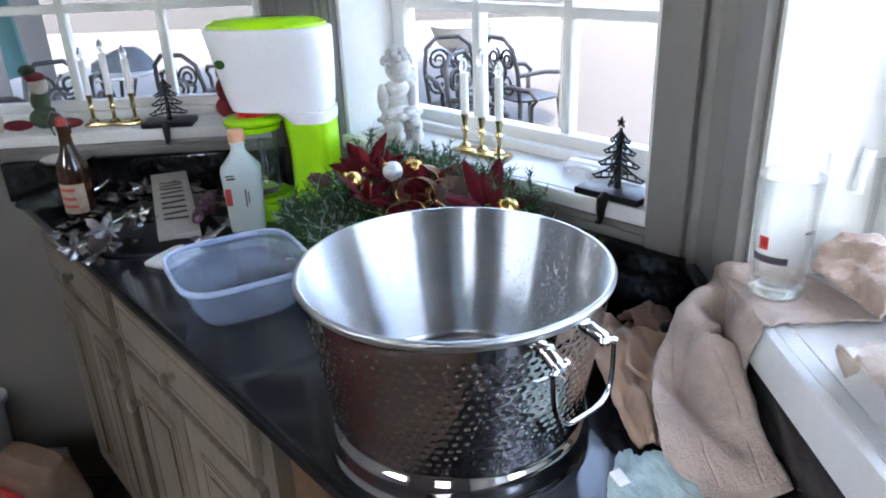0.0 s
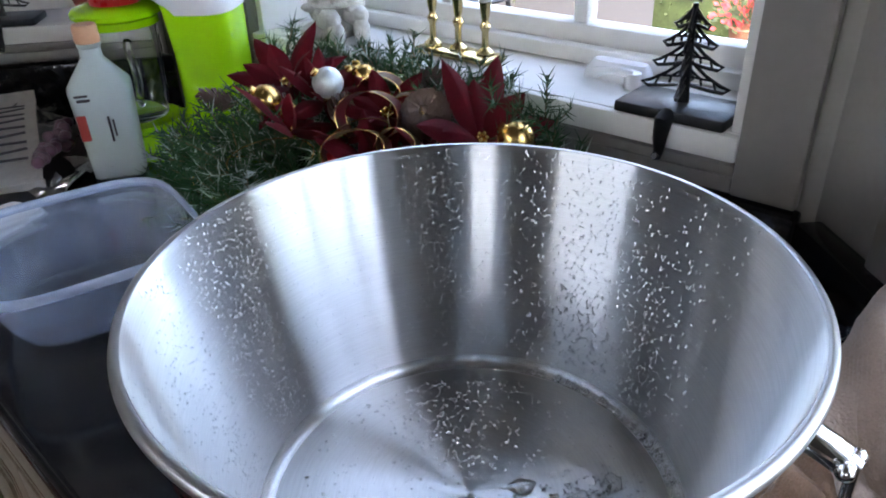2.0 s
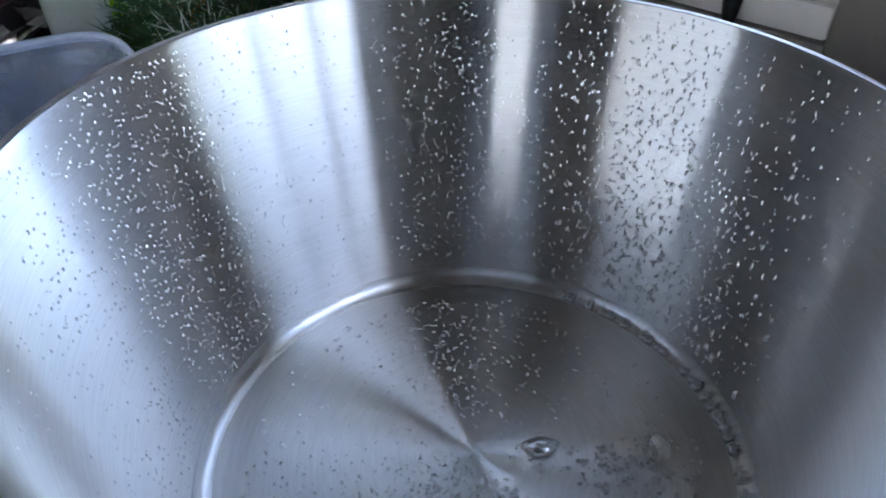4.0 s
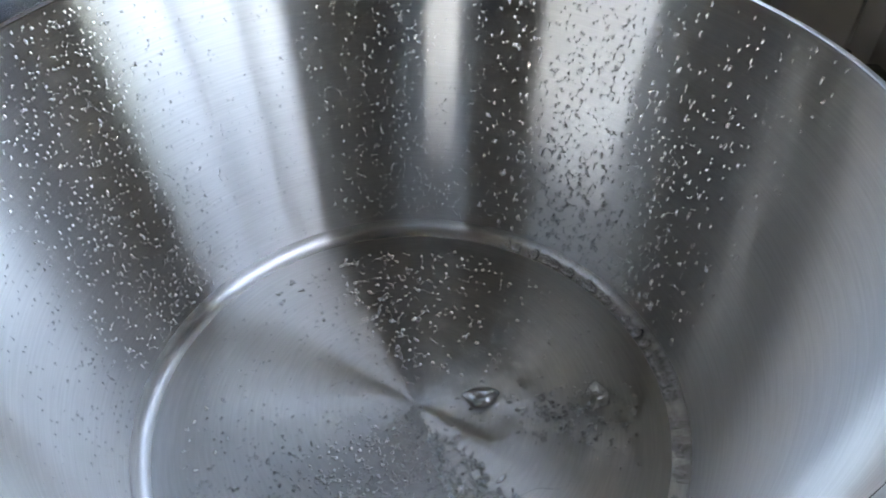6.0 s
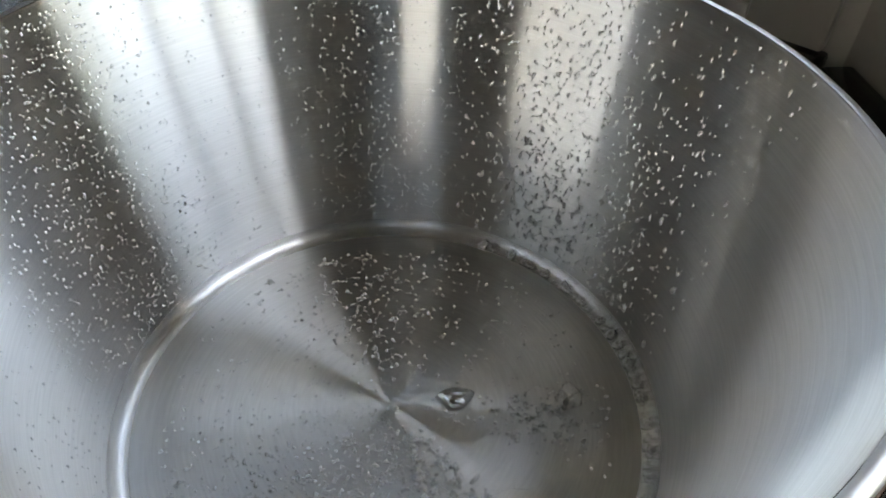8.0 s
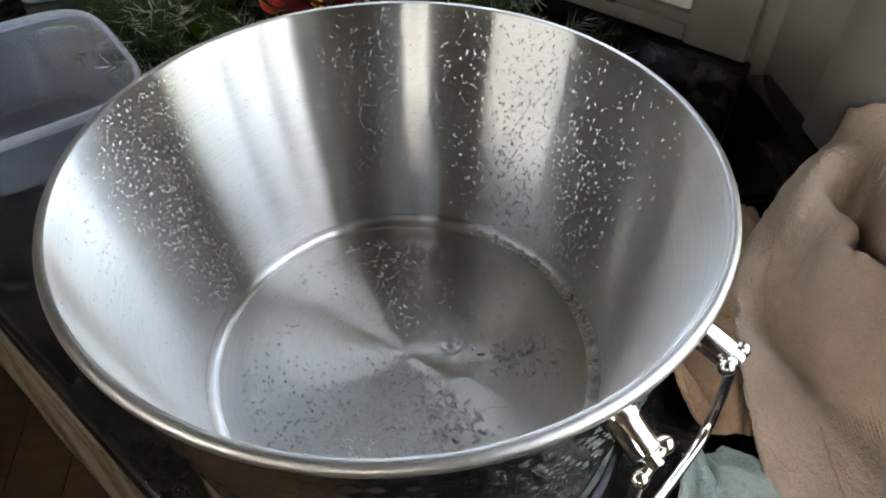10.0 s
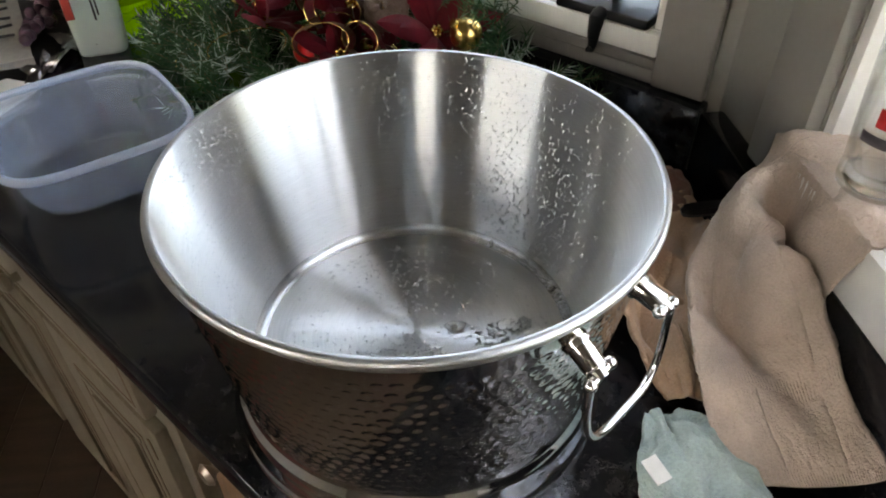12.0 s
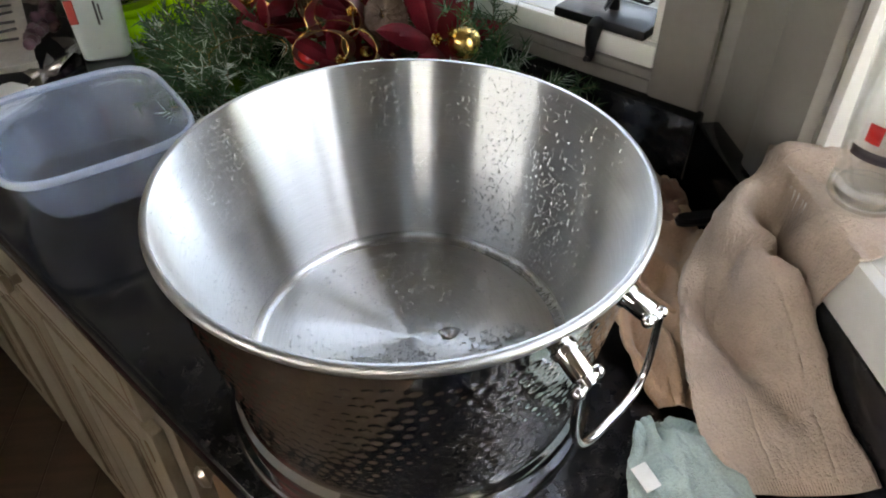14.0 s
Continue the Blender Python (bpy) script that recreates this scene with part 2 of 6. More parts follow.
def window(name, m, a, b, cols, label, front=-0.014, deep=0.029, head=HEAD, sill=SILL):
    """Casement in the opening a..b: linings, sill, sash with glazing bars, panes."""
    ob = tagged(new(name), label, "window", kind="structure")
    ob.matrix_world = m
    d0, d1 = 0.15, 0.19
    # linings of the opening
    for x0, x1 in ((a + 0.001, a + 0.014), (b - 0.014, b - 0.001)):
        part("lining", box(x0, x1, 0.002, THICK - 0.002, sill, head - 0.016, 0.001), M["trim"], ob)
    part("lining", box(a + 0.001, b - 0.001, 0.002, THICK - 0.002, head - 0.015, head - 0.001, 0.001), M["trim"], ob)
    bm = box(a - 0.0, b + 0.0, 0.0005, THICK + 0.03, sill - 0.029, sill, 0.001)
    add_box(bm, a, b + (0.06 if deep > 0.04 else 0), front, 0.0, sill - deep, sill, 0.004)
    if deep > 0.04:
        add_box(bm, a + 0.01, b + 0.05, front + 0.012, front + 0.014, sill, sill + 0.0012, 0.0004)
    part("sill", bm, M["trim"], ob)
    # sash: outer stop, stiles, rails
    fa, fb = cols[0], cols[-1]
    z0, z1 = sill + 0.001, head - 0.017
    g0 = sill + 0.047
    levels = [z for z in (g0, g0 + 0.234, g0 + 0.470, g0 + 0.706) if z < z1 - 0.1] + [z1 - 0.04]
    for x0, x1 in ((a + 0.0145, fa), (fb, b - 0.0145)):
        part("stile", box(x0, x1, d0, d1, z0, z1, 0.004), M["trim"], ob)
    part("rail", box(fa + 0.0005, fb - 0.0005, d0 + 0.001, d1 - 0.001, z0, levels[0], 0.004), M["trim"], ob)
    part("rail", box(fa + 0.0005, fb - 0.0005, d0 + 0.001, d1 - 0.001, levels[-1], z1, 0.004), M["trim"], ob)
    part("stop", box(a + 0.0145, b - 0.0145, d0 - 0.022, d0 - 0.0005, z0, z0 + 0.022, 0.004), M["trim"], ob)
    for c in cols[1:-1]:
        part("glazing_bar", box(c - 0.011, c + 0.011, d0 + 0.006, d1 - 0.004, levels[0], levels[-1], 0.004), M["trim"], ob)
    for zz in levels[1:-1]:
        part("glazing_bar", box(fa, fb, d0 + 0.008, d1 - 0.006, zz - 0.011, zz + 0.011, 0.004), M["trim"], ob)
    for i in range(len(cols) - 1):
        for k in range(len(levels) - 1):
            p = part("pane", box(cols[i] + 0.002, cols[i + 1] - 0.002, 0.168, 0.172, levels[k] + 0.002, levels[k + 1] - 0.002), M["pane"], ob, smooth=False)
            p.visible_shadow = False
    return ob


win_mid = window("window_1", MID, -0.89, -0.085, (-0.835, -0.614, -0.376, -0.138), "white painted casement window with glazing bars above the worktop")
win_left = window("window_2", LEFT, -0.87, -0.05, (-0.822, -0.577, -0.332, -0.092), "white painted casement window with deep sill in the bay")
win_right = window("window_3", RIGHT, 0.185, 1.10, (0.24, 0.50, 0.76, 1.05), "white painted casement window with deep sill and hinges", -0.034, 0.060)
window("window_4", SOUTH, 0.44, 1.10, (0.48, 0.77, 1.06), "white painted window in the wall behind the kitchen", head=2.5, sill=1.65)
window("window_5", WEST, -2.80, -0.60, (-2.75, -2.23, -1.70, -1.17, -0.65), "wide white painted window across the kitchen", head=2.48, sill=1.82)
# casings round the openings
for m, s0, s1, p in ((MID, -0.965, -0.8905, win_mid), (MID, -0.0845, -0.018, win_mid), (LEFT, -0.945, -0.8705, win_left),
                     (LEFT, -0.0495, -0.004, win_left), (RIGHT, 0.105, 0.1845, win_right), (RIGHT, 1.1005, 1.19, win_right)):
    casing(m, s0, s1, SILL + 0.001 if s0 > 1 else COUNTER + 0.102, HEAD + 0.07, p, "flat_casing" if s0 in (-0.0845, 0.105) else "casing")
for s0, s1, p in ((-0.8905, -0.0845, win_mid), (-0.8705, -0.0495, win_left), (0.1845, 1.1005, win_right)):
    if p is win_right:
        part("head_casing", box(s0, s1, -0.016, 0.0, HEAD, HEAD + 0.07, 0.003), M["casing"], p)
        continue
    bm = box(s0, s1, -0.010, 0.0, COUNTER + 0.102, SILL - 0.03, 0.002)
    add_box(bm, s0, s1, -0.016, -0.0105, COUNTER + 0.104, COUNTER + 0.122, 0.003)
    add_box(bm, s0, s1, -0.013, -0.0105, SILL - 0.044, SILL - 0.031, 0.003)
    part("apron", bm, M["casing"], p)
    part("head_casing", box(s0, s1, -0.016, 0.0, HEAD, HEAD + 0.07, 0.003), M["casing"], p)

# ---- worktop ----
EDGE, ALONG, INTO = Vector((-0.17, -0.087)), Vector((-0.66, 0.7513)), Vector((0.7513, 0.66))


def poly_slab(pts, z0, z1, r=0.0):
    bm = bmesh.new()
    lo = [bm.verts.new((p[0], p[1], z0)) for p in pts]
    hi = [bm.verts.new((p[0], p[1], z1)) for p in pts]
    bm.faces.new(lo[::-1])
    bm.faces.new(hi)
    k = len(pts)
    for i in range(k):
        bm.faces.new((lo[i], lo[(i + 1) % k], hi[(i + 1) % k], hi[i]))
    if r:
        es = [e for e in bm.edges if abs(e.verts[0].co.z - e.verts[1].co.z) < 1e-6]
        bmesh.ops.bevel(bm, geom=es, offset=r, segments=4, affect="EDGES", profile=0.5)
    return bm


far = EDGE + ALONG * 1.478
near = EDGE + ALONG * -0.835
corner_l = Vector((-0.395, 1.052))
corner_r = Vector((0.382, 0.275))
wt = part("worktop", poly_slab([near, corner_r - Vector((0, 0)), corner_l, far], COUNTER - 0.032, COUNTER, 0.011), M["granite"])
tagged(wt, "polished black granite worktop with rounded front edge", "worktop")
for m, s0, s1 in ((MID, -1.07, -0.0126), (LEFT, -0.73, -0.03), (RIGHT, 0.0126, 0.98)):
    b_ = part("backsplash", box(s0, s1, -0.030, -0.001, COUNTER + 0.001, COUNTER + 0.100, 0.004), M["granite"])
    b_.matrix_world = m
    tagged(b_, "low polished black granite upstand along the wall", "backsplash", group="granite upstands")

# ---- tub ----
tub = thing("beverage_tub", "hammered stainless steel beverage tub, wet inside, on the black worktop", "tub", 0, 0, COUNTER)
H = 0.235


def hammered():
    """Outer wall with staggered round dimples."""
    nu, nv = 940, 180
    z0, z1 = 0.046, 0.222
    verts, faces = [], []
    pitch = 0.0118
    per = round(2 * math.pi * 0.165 / pitch)
    rng = random.Random(4)
    jit = {}
    for j in range(nv + 1):
        t = j / nv
        z = z0 + (z1 - z0) * t
        r = 0.1567 + 0.0283 * t
        for i in range(nu):
            a = 2 * math.pi * i / nu
            dip = 0.0
            if 0.02 < t < 0.93:
                row0 = (z - z0) / (pitch * 0.9)
                for row in (math.floor(row0), math.floor(row0) + 1):
                    off = 0.5 * (row % 2)
                    col = round(a / (2 * math.pi) * per - off)
                    key = (row, col % per)
                    if key not in jit:
                        jit[key] = (rng.uniform(-0.18, 0.18), rng.uniform(-0.18, 0.18), rng.uniform(0.6, 1.1))
                    jx, jy, amp = jit[key]
                    dx = (a / (2 * math.pi) * per - off - col - jx) * pitch
                    dz = (row0 - row - jy) * pitch * 0.9
                    q = (dx * dx + dz * dz) / (0.0048 ** 2)
                    if q < 1:
                        dip = max(dip, amp * 0.0011 * (1 - q) ** 1.5)
            verts.append(((r - dip) * math.cos(a), (r - dip) * math.sin(a), z))
    for j in range(nv):
        for i in range(nu):
            k = (i + 1) % nu
            faces.append((j * nu + i, j * nu + k, (j + 1) * nu + k, (j + 1) * nu + i))
    return raw("outer_wall", verts, faces, M["steel_out"], tub, "hammered polished steel outer wall")


hammered()
part("foot_ring", lathe([(0.150, 0.004), (0.150, 0.0), (0.166, 0.0), (0.1685, 0.003), (0.1685, 0.007), (0.166, 0.010), (0.1645, 0.014), (0.1635, 0.026), (0.1625, 0.033), (0.1605, 0.0375), (0.158, 0.040), (0.1567, 0.0435), (0.1565, 0.0459)], 160), M["chrome"], tub, "polished steel foot ring")
rim = [(0.1846, 0.2221), (0.1848, 0.2250), (0.1853, 0.2262)]
for k in range(13):
    a = radians(-90 + 205 * k / 12)
    rim.append((0.1860 + 0.0041 * math.cos(a), 0.2309 + 0.0041 * math.sin(a)))
part("rim", lathe(rim, 200), M["steel_rim"], tub, "rolled satin steel rim", angle=80)
ZB, RB = 0.0537, 0.1375
inner = [(0.1840, 0.2343), (0.1832, 0.2332)]
for k in range(1, 30):
    t = k / 30
    inner.append((0.1828 + (RB + 0.0052 - 0.1828) * t, 0.2322 + (ZB + 0.010 - 0.2322) * t))
inner.append((RB + 0.0045, ZB + 0.0085))
cove = []
for k in range(9):
    a = radians(11.25 * k)
    cove.append((RB + 0.0045 - 0.008 * (1 - math.cos(a)), ZB + 0.0085 - 0.0085 * math.sin(a)))
part("cove", lathe(cove, 240), M["steel_cove"], tub, "polished rounded corner round the bottom", angle=80)
part("inner_wall", lathe(inner, 240), M["steel_in"], tub, "brushed steel inner wall", angle=80)
part("bottom", lathe([(RB - 0.0036, ZB + 0.0001), (0.122, ZB + 0.0006), (0.1185, ZB + 0.0016), (0.110, ZB + 0.0018), (0.08, ZB + 0.0016), (0.04, ZB + 0.0013), (0.0, ZB + 0.0012)], 240), M["steel_in"], tub, "round brushed steel bottom", angle=80)
# handle: two studs with knuckles and a hanging bail
HA = radians(-49.5)
mid_dir = Vector((math.cos(HA), math.sin(HA), 0))
tan_dir = Vector((-math.sin(HA), math.cos(HA), 0))
ends = []
for side in (-1, 1):
    a = HA + side * radians(10.8)
    out_dir = Vector((math.cos(a), math.sin(a), -0.42)).normalized()
    root = Vector((math.cos(a) * 0.1800, math.sin(a) * 0.1800, 0.2058))
    stud = part("handle_stud", tube([root + out_dir * d for d in (0, 0.0215, 0.0224, 0.0232)], [0.0082, 0.0082, 0.0077, 0.0062], 24), M["chrome"], tub, "polished steel stud")
    part("collar", tube([root + out_dir * d for d in (0.002, 0.0022, 0.0055, 0.0058)], [0.0084, 0.0098, 0.0096, 0.0084], 24), M["chrome"], stud)
    tip = root + out_dir * 0.0262
    part("knuckle", tube([root + out_dir * 0.0230, root + out_dir * 0.0290], [0.0056, 0.0050], 18), M["chrome"], stud)
    cross = (tan_dir + Vector((0, 0, -0.25 * side))).normalized()
    part("cross_pin", tube([tip - cross * 0.0085, tip + cross * 0.0085], 0.0034, 14), M["chrome"], stud)
    for end in (-1, 1):
        part("cap_ball", ball(0.0046, *(tip + cross * end * 0.0098), u=18, v=12), M["chrome"], stud)
    ends.append(tip + cross * side * 0.0098 + Vector((0, 0, -0.003)))
cen_h = (ends[0] + ends[1]) / 2
arm = (ends[1] - ends[0]) / 2
pts = []
for k in range(41):
    a = math.pi * k / 40
    x = -math.cos(a)
    pts.append(cen_h + arm * math.copysign(abs(x) ** 0.55, x) + Vector((0, 0, -0.066)) * math.sin(a) ** 0.6 + mid_dir * 0.004 * math.sin(a))
part("bail_handle", tube(pts, 0.0030, 12), M["chrome"], tub, "polished wire bail handle")

# ---- water in the tub ----
M["water"] = glass("water", (1, 1, 1), 0.0, 1.33, 0.6)
M["puddle"] = glass("puddle water", (1, 1, 1), 0.0, 1.33, 0.5)
M["bead"] = mat("water beads", (0.93, 0.94, 0.95), 0.02, 0.40, var=0.02, scale=300, bump=0, transmission=1.0, ior=1.33, rvar=0.01)


def droplets(name, spots, label):
    """Rounded low beads on a surface: place, normal, radius, flatness, stretch, turn."""
    verts, faces = [], []
    rng = random.Random(9)
    k = 10
    ring = [(math.cos(2 * math.pi * i / k), math.sin(2 * math.pi * i / k)) for i in range(k)]
    for p, nrm, r, flat, long_, turn in spots:
        p, nrm = Vector(p), Vector(nrm).normalized()
        t1 = nrm.cross(Vector((0, 0, 1)))
        t1 = t1.normalized() if t1.length > 1e-3 else Vector((1, 0, 0))
        t1 = Matrix.Rotation(turn, 3, nrm) @ t1
        t2 = nrm.cross(t1) * long_
        base = len(verts)
        ph, w2, w3 = rng.uniform(0, 6.28), rng.uniform(0, 0.16), rng.uniform(0, 0.10)
        wob = [1 + w2 * math.cos(2 * math.pi * 2 * i / k + ph) + w3 * math.cos(2 * math.pi * 3 * i / k + 2 * ph) for i in range(k)]
        for h, q in ((-0.06, 1.0), (0.42, 0.90), (0.80, 0.58)):
            for i in range(k):
                verts.append(tuple(p + (t1 * ring[i][0] + t2 * ring[i][1]) * (r * q * wob[i]) + nrm * (h * r * flat)))
        verts.append(tuple(p + nrm * r * flat))
        for lv in range(2):
            for i in range(k):
                j = (i + 1) % k
                faces.append((base + lv * k + i, base + lv * k + j, base + lv * k + k + j, base + lv * k + k + i))
        for i in range(k):
            faces.append((base + 2 * k + i, base + 2 * k + (i + 1) % k, base + 3 * k))
    ob = raw(name, verts, faces, M["bead"])
    ob.matrix_world = pose(0, 0, COUNTER)
    return tagged(ob, label, "water drops", kind="stuff")


rng = random.Random(21)
spots = []


def bump_at(d, c, w_):
    return math.exp(-((d - c) / w_) ** 2)


def wetness(d, t):
    """How thickly the beads sit at an angle round the wall and a height."""
    low = 1.0 - 0.55 * t
    return min(1.0, 0.10 + 0.85 * bump_at(d, 50, 12) * (1.15 - 0.5 * t) + 0.95 * bump_at(d, 28, 11) * max(0.05, 1.0 - 1.15 * t) + 0.55 * bump_at(d, 88, 14)
               + 1.15 * bump_at(d, 150, 13) + 0.30 * bump_at(d, 175, 14) * low + 0.10 * bump_at(d, 120, 14)) * (0.0 if d < 4 else 1.0)


while len(spots) < 4700:
    d, t = rng.uniform(4, 215), rng.random()
    if rng.random() > wetness(d, t):
        continue
    az = radians(d)
    heavy = d < 70
    r = (0.00088 if heavy else 0.00072) * (0.55 + 0.75 * rng.random() ** 2)
    if heavy and rng.random() < 0.22:
        r = rng.uniform(0.0011, 0.0019) * (1.15 - 0.5 * t)
    rad = 0.1426 + (0.1828 - 0.1426) * t
    z = 0.0637 + (0.2322 - 0.0637) * t
    nrm = (-math.cos(az) * 0.97, -math.sin(az) * 0.97, 0.24)
    spots.append(((rad * math.cos(az), rad * math.sin(az), z), nrm, r, 0.6, rng.uniform(1.0, 1.6 if heavy else 1.25), rng.uniform(-0.25, 0.25)))
while len(spots) < 8300:
    rr, d = 0.119 * math.sqrt(rng.random()), rng.uniform(-180, 180)
    az = radians(d)
    front = bump_at(d, -105, 42)
    back = 0.28 * bump_at(d, 100, 24) * (1.0 if rr < 0.10 else 0.6)
    wedge = 0.75 * bump_at(d, -11, 10) * bump_at(rr, 0.078, 0.026)
    if rng.random() > 0.05 + front + back + wedge or (-50 < d < -27 and rr > 0.03):
        continue
    r = 0.0011 * (0.5 + rng.random() ** 2 * 0.9)
    long_ = rng.uniform(0.9, 1.2)
    if wedge > 0.15:
        r *= rng.uniform(0.9, 1.8)
    elif -78 < d < -50 and 0.02 < rr < 0.09:
        r, long_ = r * rng.uniform(1.0, 1.6), rng.uniform(1.3, 2.6)
    spots.append(((rr * math.cos(az), rr * math.sin(az), ZB + 0.0012 + 0.0006 * min(1, rr / 0.1)), (0, 0, 1), r, 0.7, long_, rng.uniform(0, 3.14)))
for k in range(90):
    az = radians(rng.uniform(-45, 62))
    spots.append(((0.1365 * math.cos(az), 0.1365 * math.sin(az), ZB + 0.0022), (-math.cos(az) * 0.6, -math.sin(az) * 0.6, 0.7), 0.0022 * (0.4 + 0.8 * rng.random()), 0.6, rng.uniform(1, 1.5), rng.uniform(-0.5, 0.5)))
droplets("water_drops", spots, "clear beads of water clinging inside the steel tub")
blob = part("water_blob", lathe([(0.0001, 0), (0.0062, 0.0), (0.0068, 0.0012), (0.0055, 0.003), (0.0025, 0.0042), (0, 0.0045)], 20), M["bead"])
for v in blob.data.vertices:
    v.co.x *= 1.35 + 0.25 * math.sin(3 * math.atan2(v.co.y, v.co.x + 1e-9))
blob.matrix_world = pose(0.036, 0.000, COUNTER + ZB + 0.0015)
tagged(blob, "clear thick drop of water on the tub bottom", "water drop")
b2 = copy_thing(blob, pose(0.098, -0.004, COUNTER + ZB + 0.0014, 0, 0, 70))
tagged(b2, "clear thick drop of water near the tub wall")

pud = part("water_puddle", lathe([(0, 0.0), (0.021, 0.0), (0.0225, 0.0004), (0.0215, 0.0007), (0.018, 0.0008), (0, 0.0008)], 40), M["puddle"])
for v in pud.data.vertices:
    a = math.atan2(v.co.y, v.co.x)
    k = 1 + 0.18 * math.sin(2 * a + 1) + 0.10 * math.sin(5 * a)
    v.co.x *= k * 1.15
    v.co.y *= k * 0.9
pud.matrix_world = pose(0.055, -0.040, COUNTER + ZB + 0.0016)
tagged(pud, "thin clear puddle of water on the tub bottom", "puddle")

# ---- cabinets ----
CAB = pose(EDGE.x + INTO.x * 0.03, EDGE.y + INTO.y * 0.03, 0, 0, 0, math.degrees(math.atan2(-ALONG.y, -ALONG.x)))
# in this frame x runs towards the near end (minus the distance along), y into the cabinet


def panel_door(name, x0, x1, z0, z1, parent, knob_x=None, knob_z=None, keyhole=None):
    """Frame and raised panel with glazed grooves."""
    d = part(name, box(x0, x1, -0.018, -0.0005, z0, z1, 0.003), M["cabinet"], parent)
    fw = min(0.055, (z1 - z0) * 0.28, (x1 - x0) * 0.3)
    g = bmesh.new()
    a0, a1, c0, c1 = x0 + fw, x1 - fw, z0 + fw, z1 - fw
    w_ = 0.006
    for k in (0.0, 0.022):
        add_box(g, a0 + k, a1 - k, -0.0188, -0.0178, c1 - k - w_, c1 - k)
        add_box(g, a0 + k, a1 - k, -0.0188, -0.0178, c0 + k, c0 + k + w_)
        add_box(g, a0 + k, a0 + k + w_, -0.0187, -0.0178, c0 + k + w_, c1 - k - w_)
        add_box(g, a1 - k - w_, a1 - k, -0.0187, -0.0178, c0 + k + w_, c1 - k - w_)
    part("groove", g, M["glaze"], d, "dark glazed groove", smooth=False)
    part("raised_panel", box(a0 + 0.034, a1 - 0.034, -0.024, -0.0182, c0 + 0.034, c1 - 0.034, 0.005), M["cabinet"], d)
    part("moulding", box(a0 + 0.008, a1 - 0.008, -0.021, -0.0191, c1 - 0.020, c1 - 0.009, 0.0009), M["cabinet"], d)
    if knob_x is not None:
        k = part("knob", tube([(knob_x, -0.018, knob_z), (knob_x, -0.028, knob_z), (knob_x, -0.032, knob_z), (knob_x, -0.040, knob_z), (knob_x, -0.044, knob_z)],
                              [0.007, 0.006, 0.013, 0.014, 0.008], 16), M["knob"], d, "aged nickel knob")
    if keyhole:
        part("keyhole", box(keyhole[0] - 0.004, keyhole[0] + 0.004, -0.0200, -0.0182, keyhole[1] - 0.02, keyhole[1] + 0.02, 0.0009), M["glaze"], d, "dark keyhole slot")
    return d


def base_unit(s0, s1, doors, label):
    ob = tagged(new("base_cabinet"), label, "cabinet", group="base cabinets")
    ob.matrix_world = CAB
    x0, x1 = -s1, -s0
    part("body", box(x0, x1, 0.0, 0.50, 0.10, COUNTER - 0.034, 0.001), M["cabinet"], ob, smooth=False)
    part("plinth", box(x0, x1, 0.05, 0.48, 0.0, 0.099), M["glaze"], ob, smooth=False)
    panel = part("drawer_front", box(x0 + 0.03, x1 - 0.035, -0.018, -0.0005, 0.735, 0.842, 0.004), M["cabinet"], ob)
    g = bmesh.new()
    for z in (0.75, 0.825):
        add_box(g, x0 + 0.046, x1 - 0.05, -0.0187, -0.0178, z, z + 0.004)
    for x in (x0 + 0.046, x1 - 0.054):
        add_box(g, x, x + 0.004, -0.0187, -0.0178, 0.754, 0.825)
    part("groove", g, M["glaze"], panel, "dark glazed groove", smooth=False)
    xm = (x0 + x1) / 2
    part("knob", tube([(xm, -0.018, 0.79), (xm, -0.028, 0.79), (xm, -0.032, 0.79), (xm, -0.040, 0.79), (xm, -0.044, 0.79)], [0.007, 0.006, 0.013, 0.014, 0.008], 16), M["knob"], panel, "aged nickel knob")
    n = len(doors)
    w_ = (x1 - x0 - 0.055) / n
    for i, d in enumerate(doors):
        a = x0 + 0.028 + i * w_
        kx = None if d == 0 else (a + 0.03 if d < 0 else a + w_ - 0.035)
        panel_door("door", a + 0.002, a + w_ - 0.002, 0.14, 0.715, ob, kx, 0.60, (a + w_ - 0.03, 0.66) if i == n - 1 else None)
    return ob


base_unit(0.195, 0.835, (-1, 0), "cream distressed wooden base cabinet with drawer and raised-panel doors")
base_unit(0.837, 1.36, (0, 1), "cream distressed wooden base cabinet with drawer near the wall")
ob = tagged(new("base_cabinet"), "brown stained wooden base cabinet under the worktop end", "cabinet")
ob.matrix_world = CAB
part("body", box(-0.193, 0.78, 0.03, 0.42, 0.10, COUNTER - 0.034, 0.002), M["wood"], ob)
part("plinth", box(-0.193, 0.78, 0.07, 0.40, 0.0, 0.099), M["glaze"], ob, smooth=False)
d = part("door", box(-0.165, 0.28, 0.012, 0.0295, 0.14, 0.80, 0.004), M["wood"], ob)
part("raised_panel", box(-0.10, 0.215, 0.006, 0.0115, 0.21, 0.73, 0.004), M["wood"], d)
part("knob", tube([(-0.13, 0.012, 0.72), (-0.13, 0.002, 0.72), (-0.13, -0.006, 0.72), (-0.13, -0.012, 0.72)], [0.006, 0.006, 0.015, 0.010], 16), M["knob"], d, "dark metal knob")

# floor boards
for i in range(22):
    x0 = -2.49 + i * 0.12
    p = part("floor_board", box(x0, x0 + 0.1185, -2.4, 1.0, -0.0119, 0.0, 0.0012, 1), M["board"], bpy.data.objects["floor"], smooth=False)

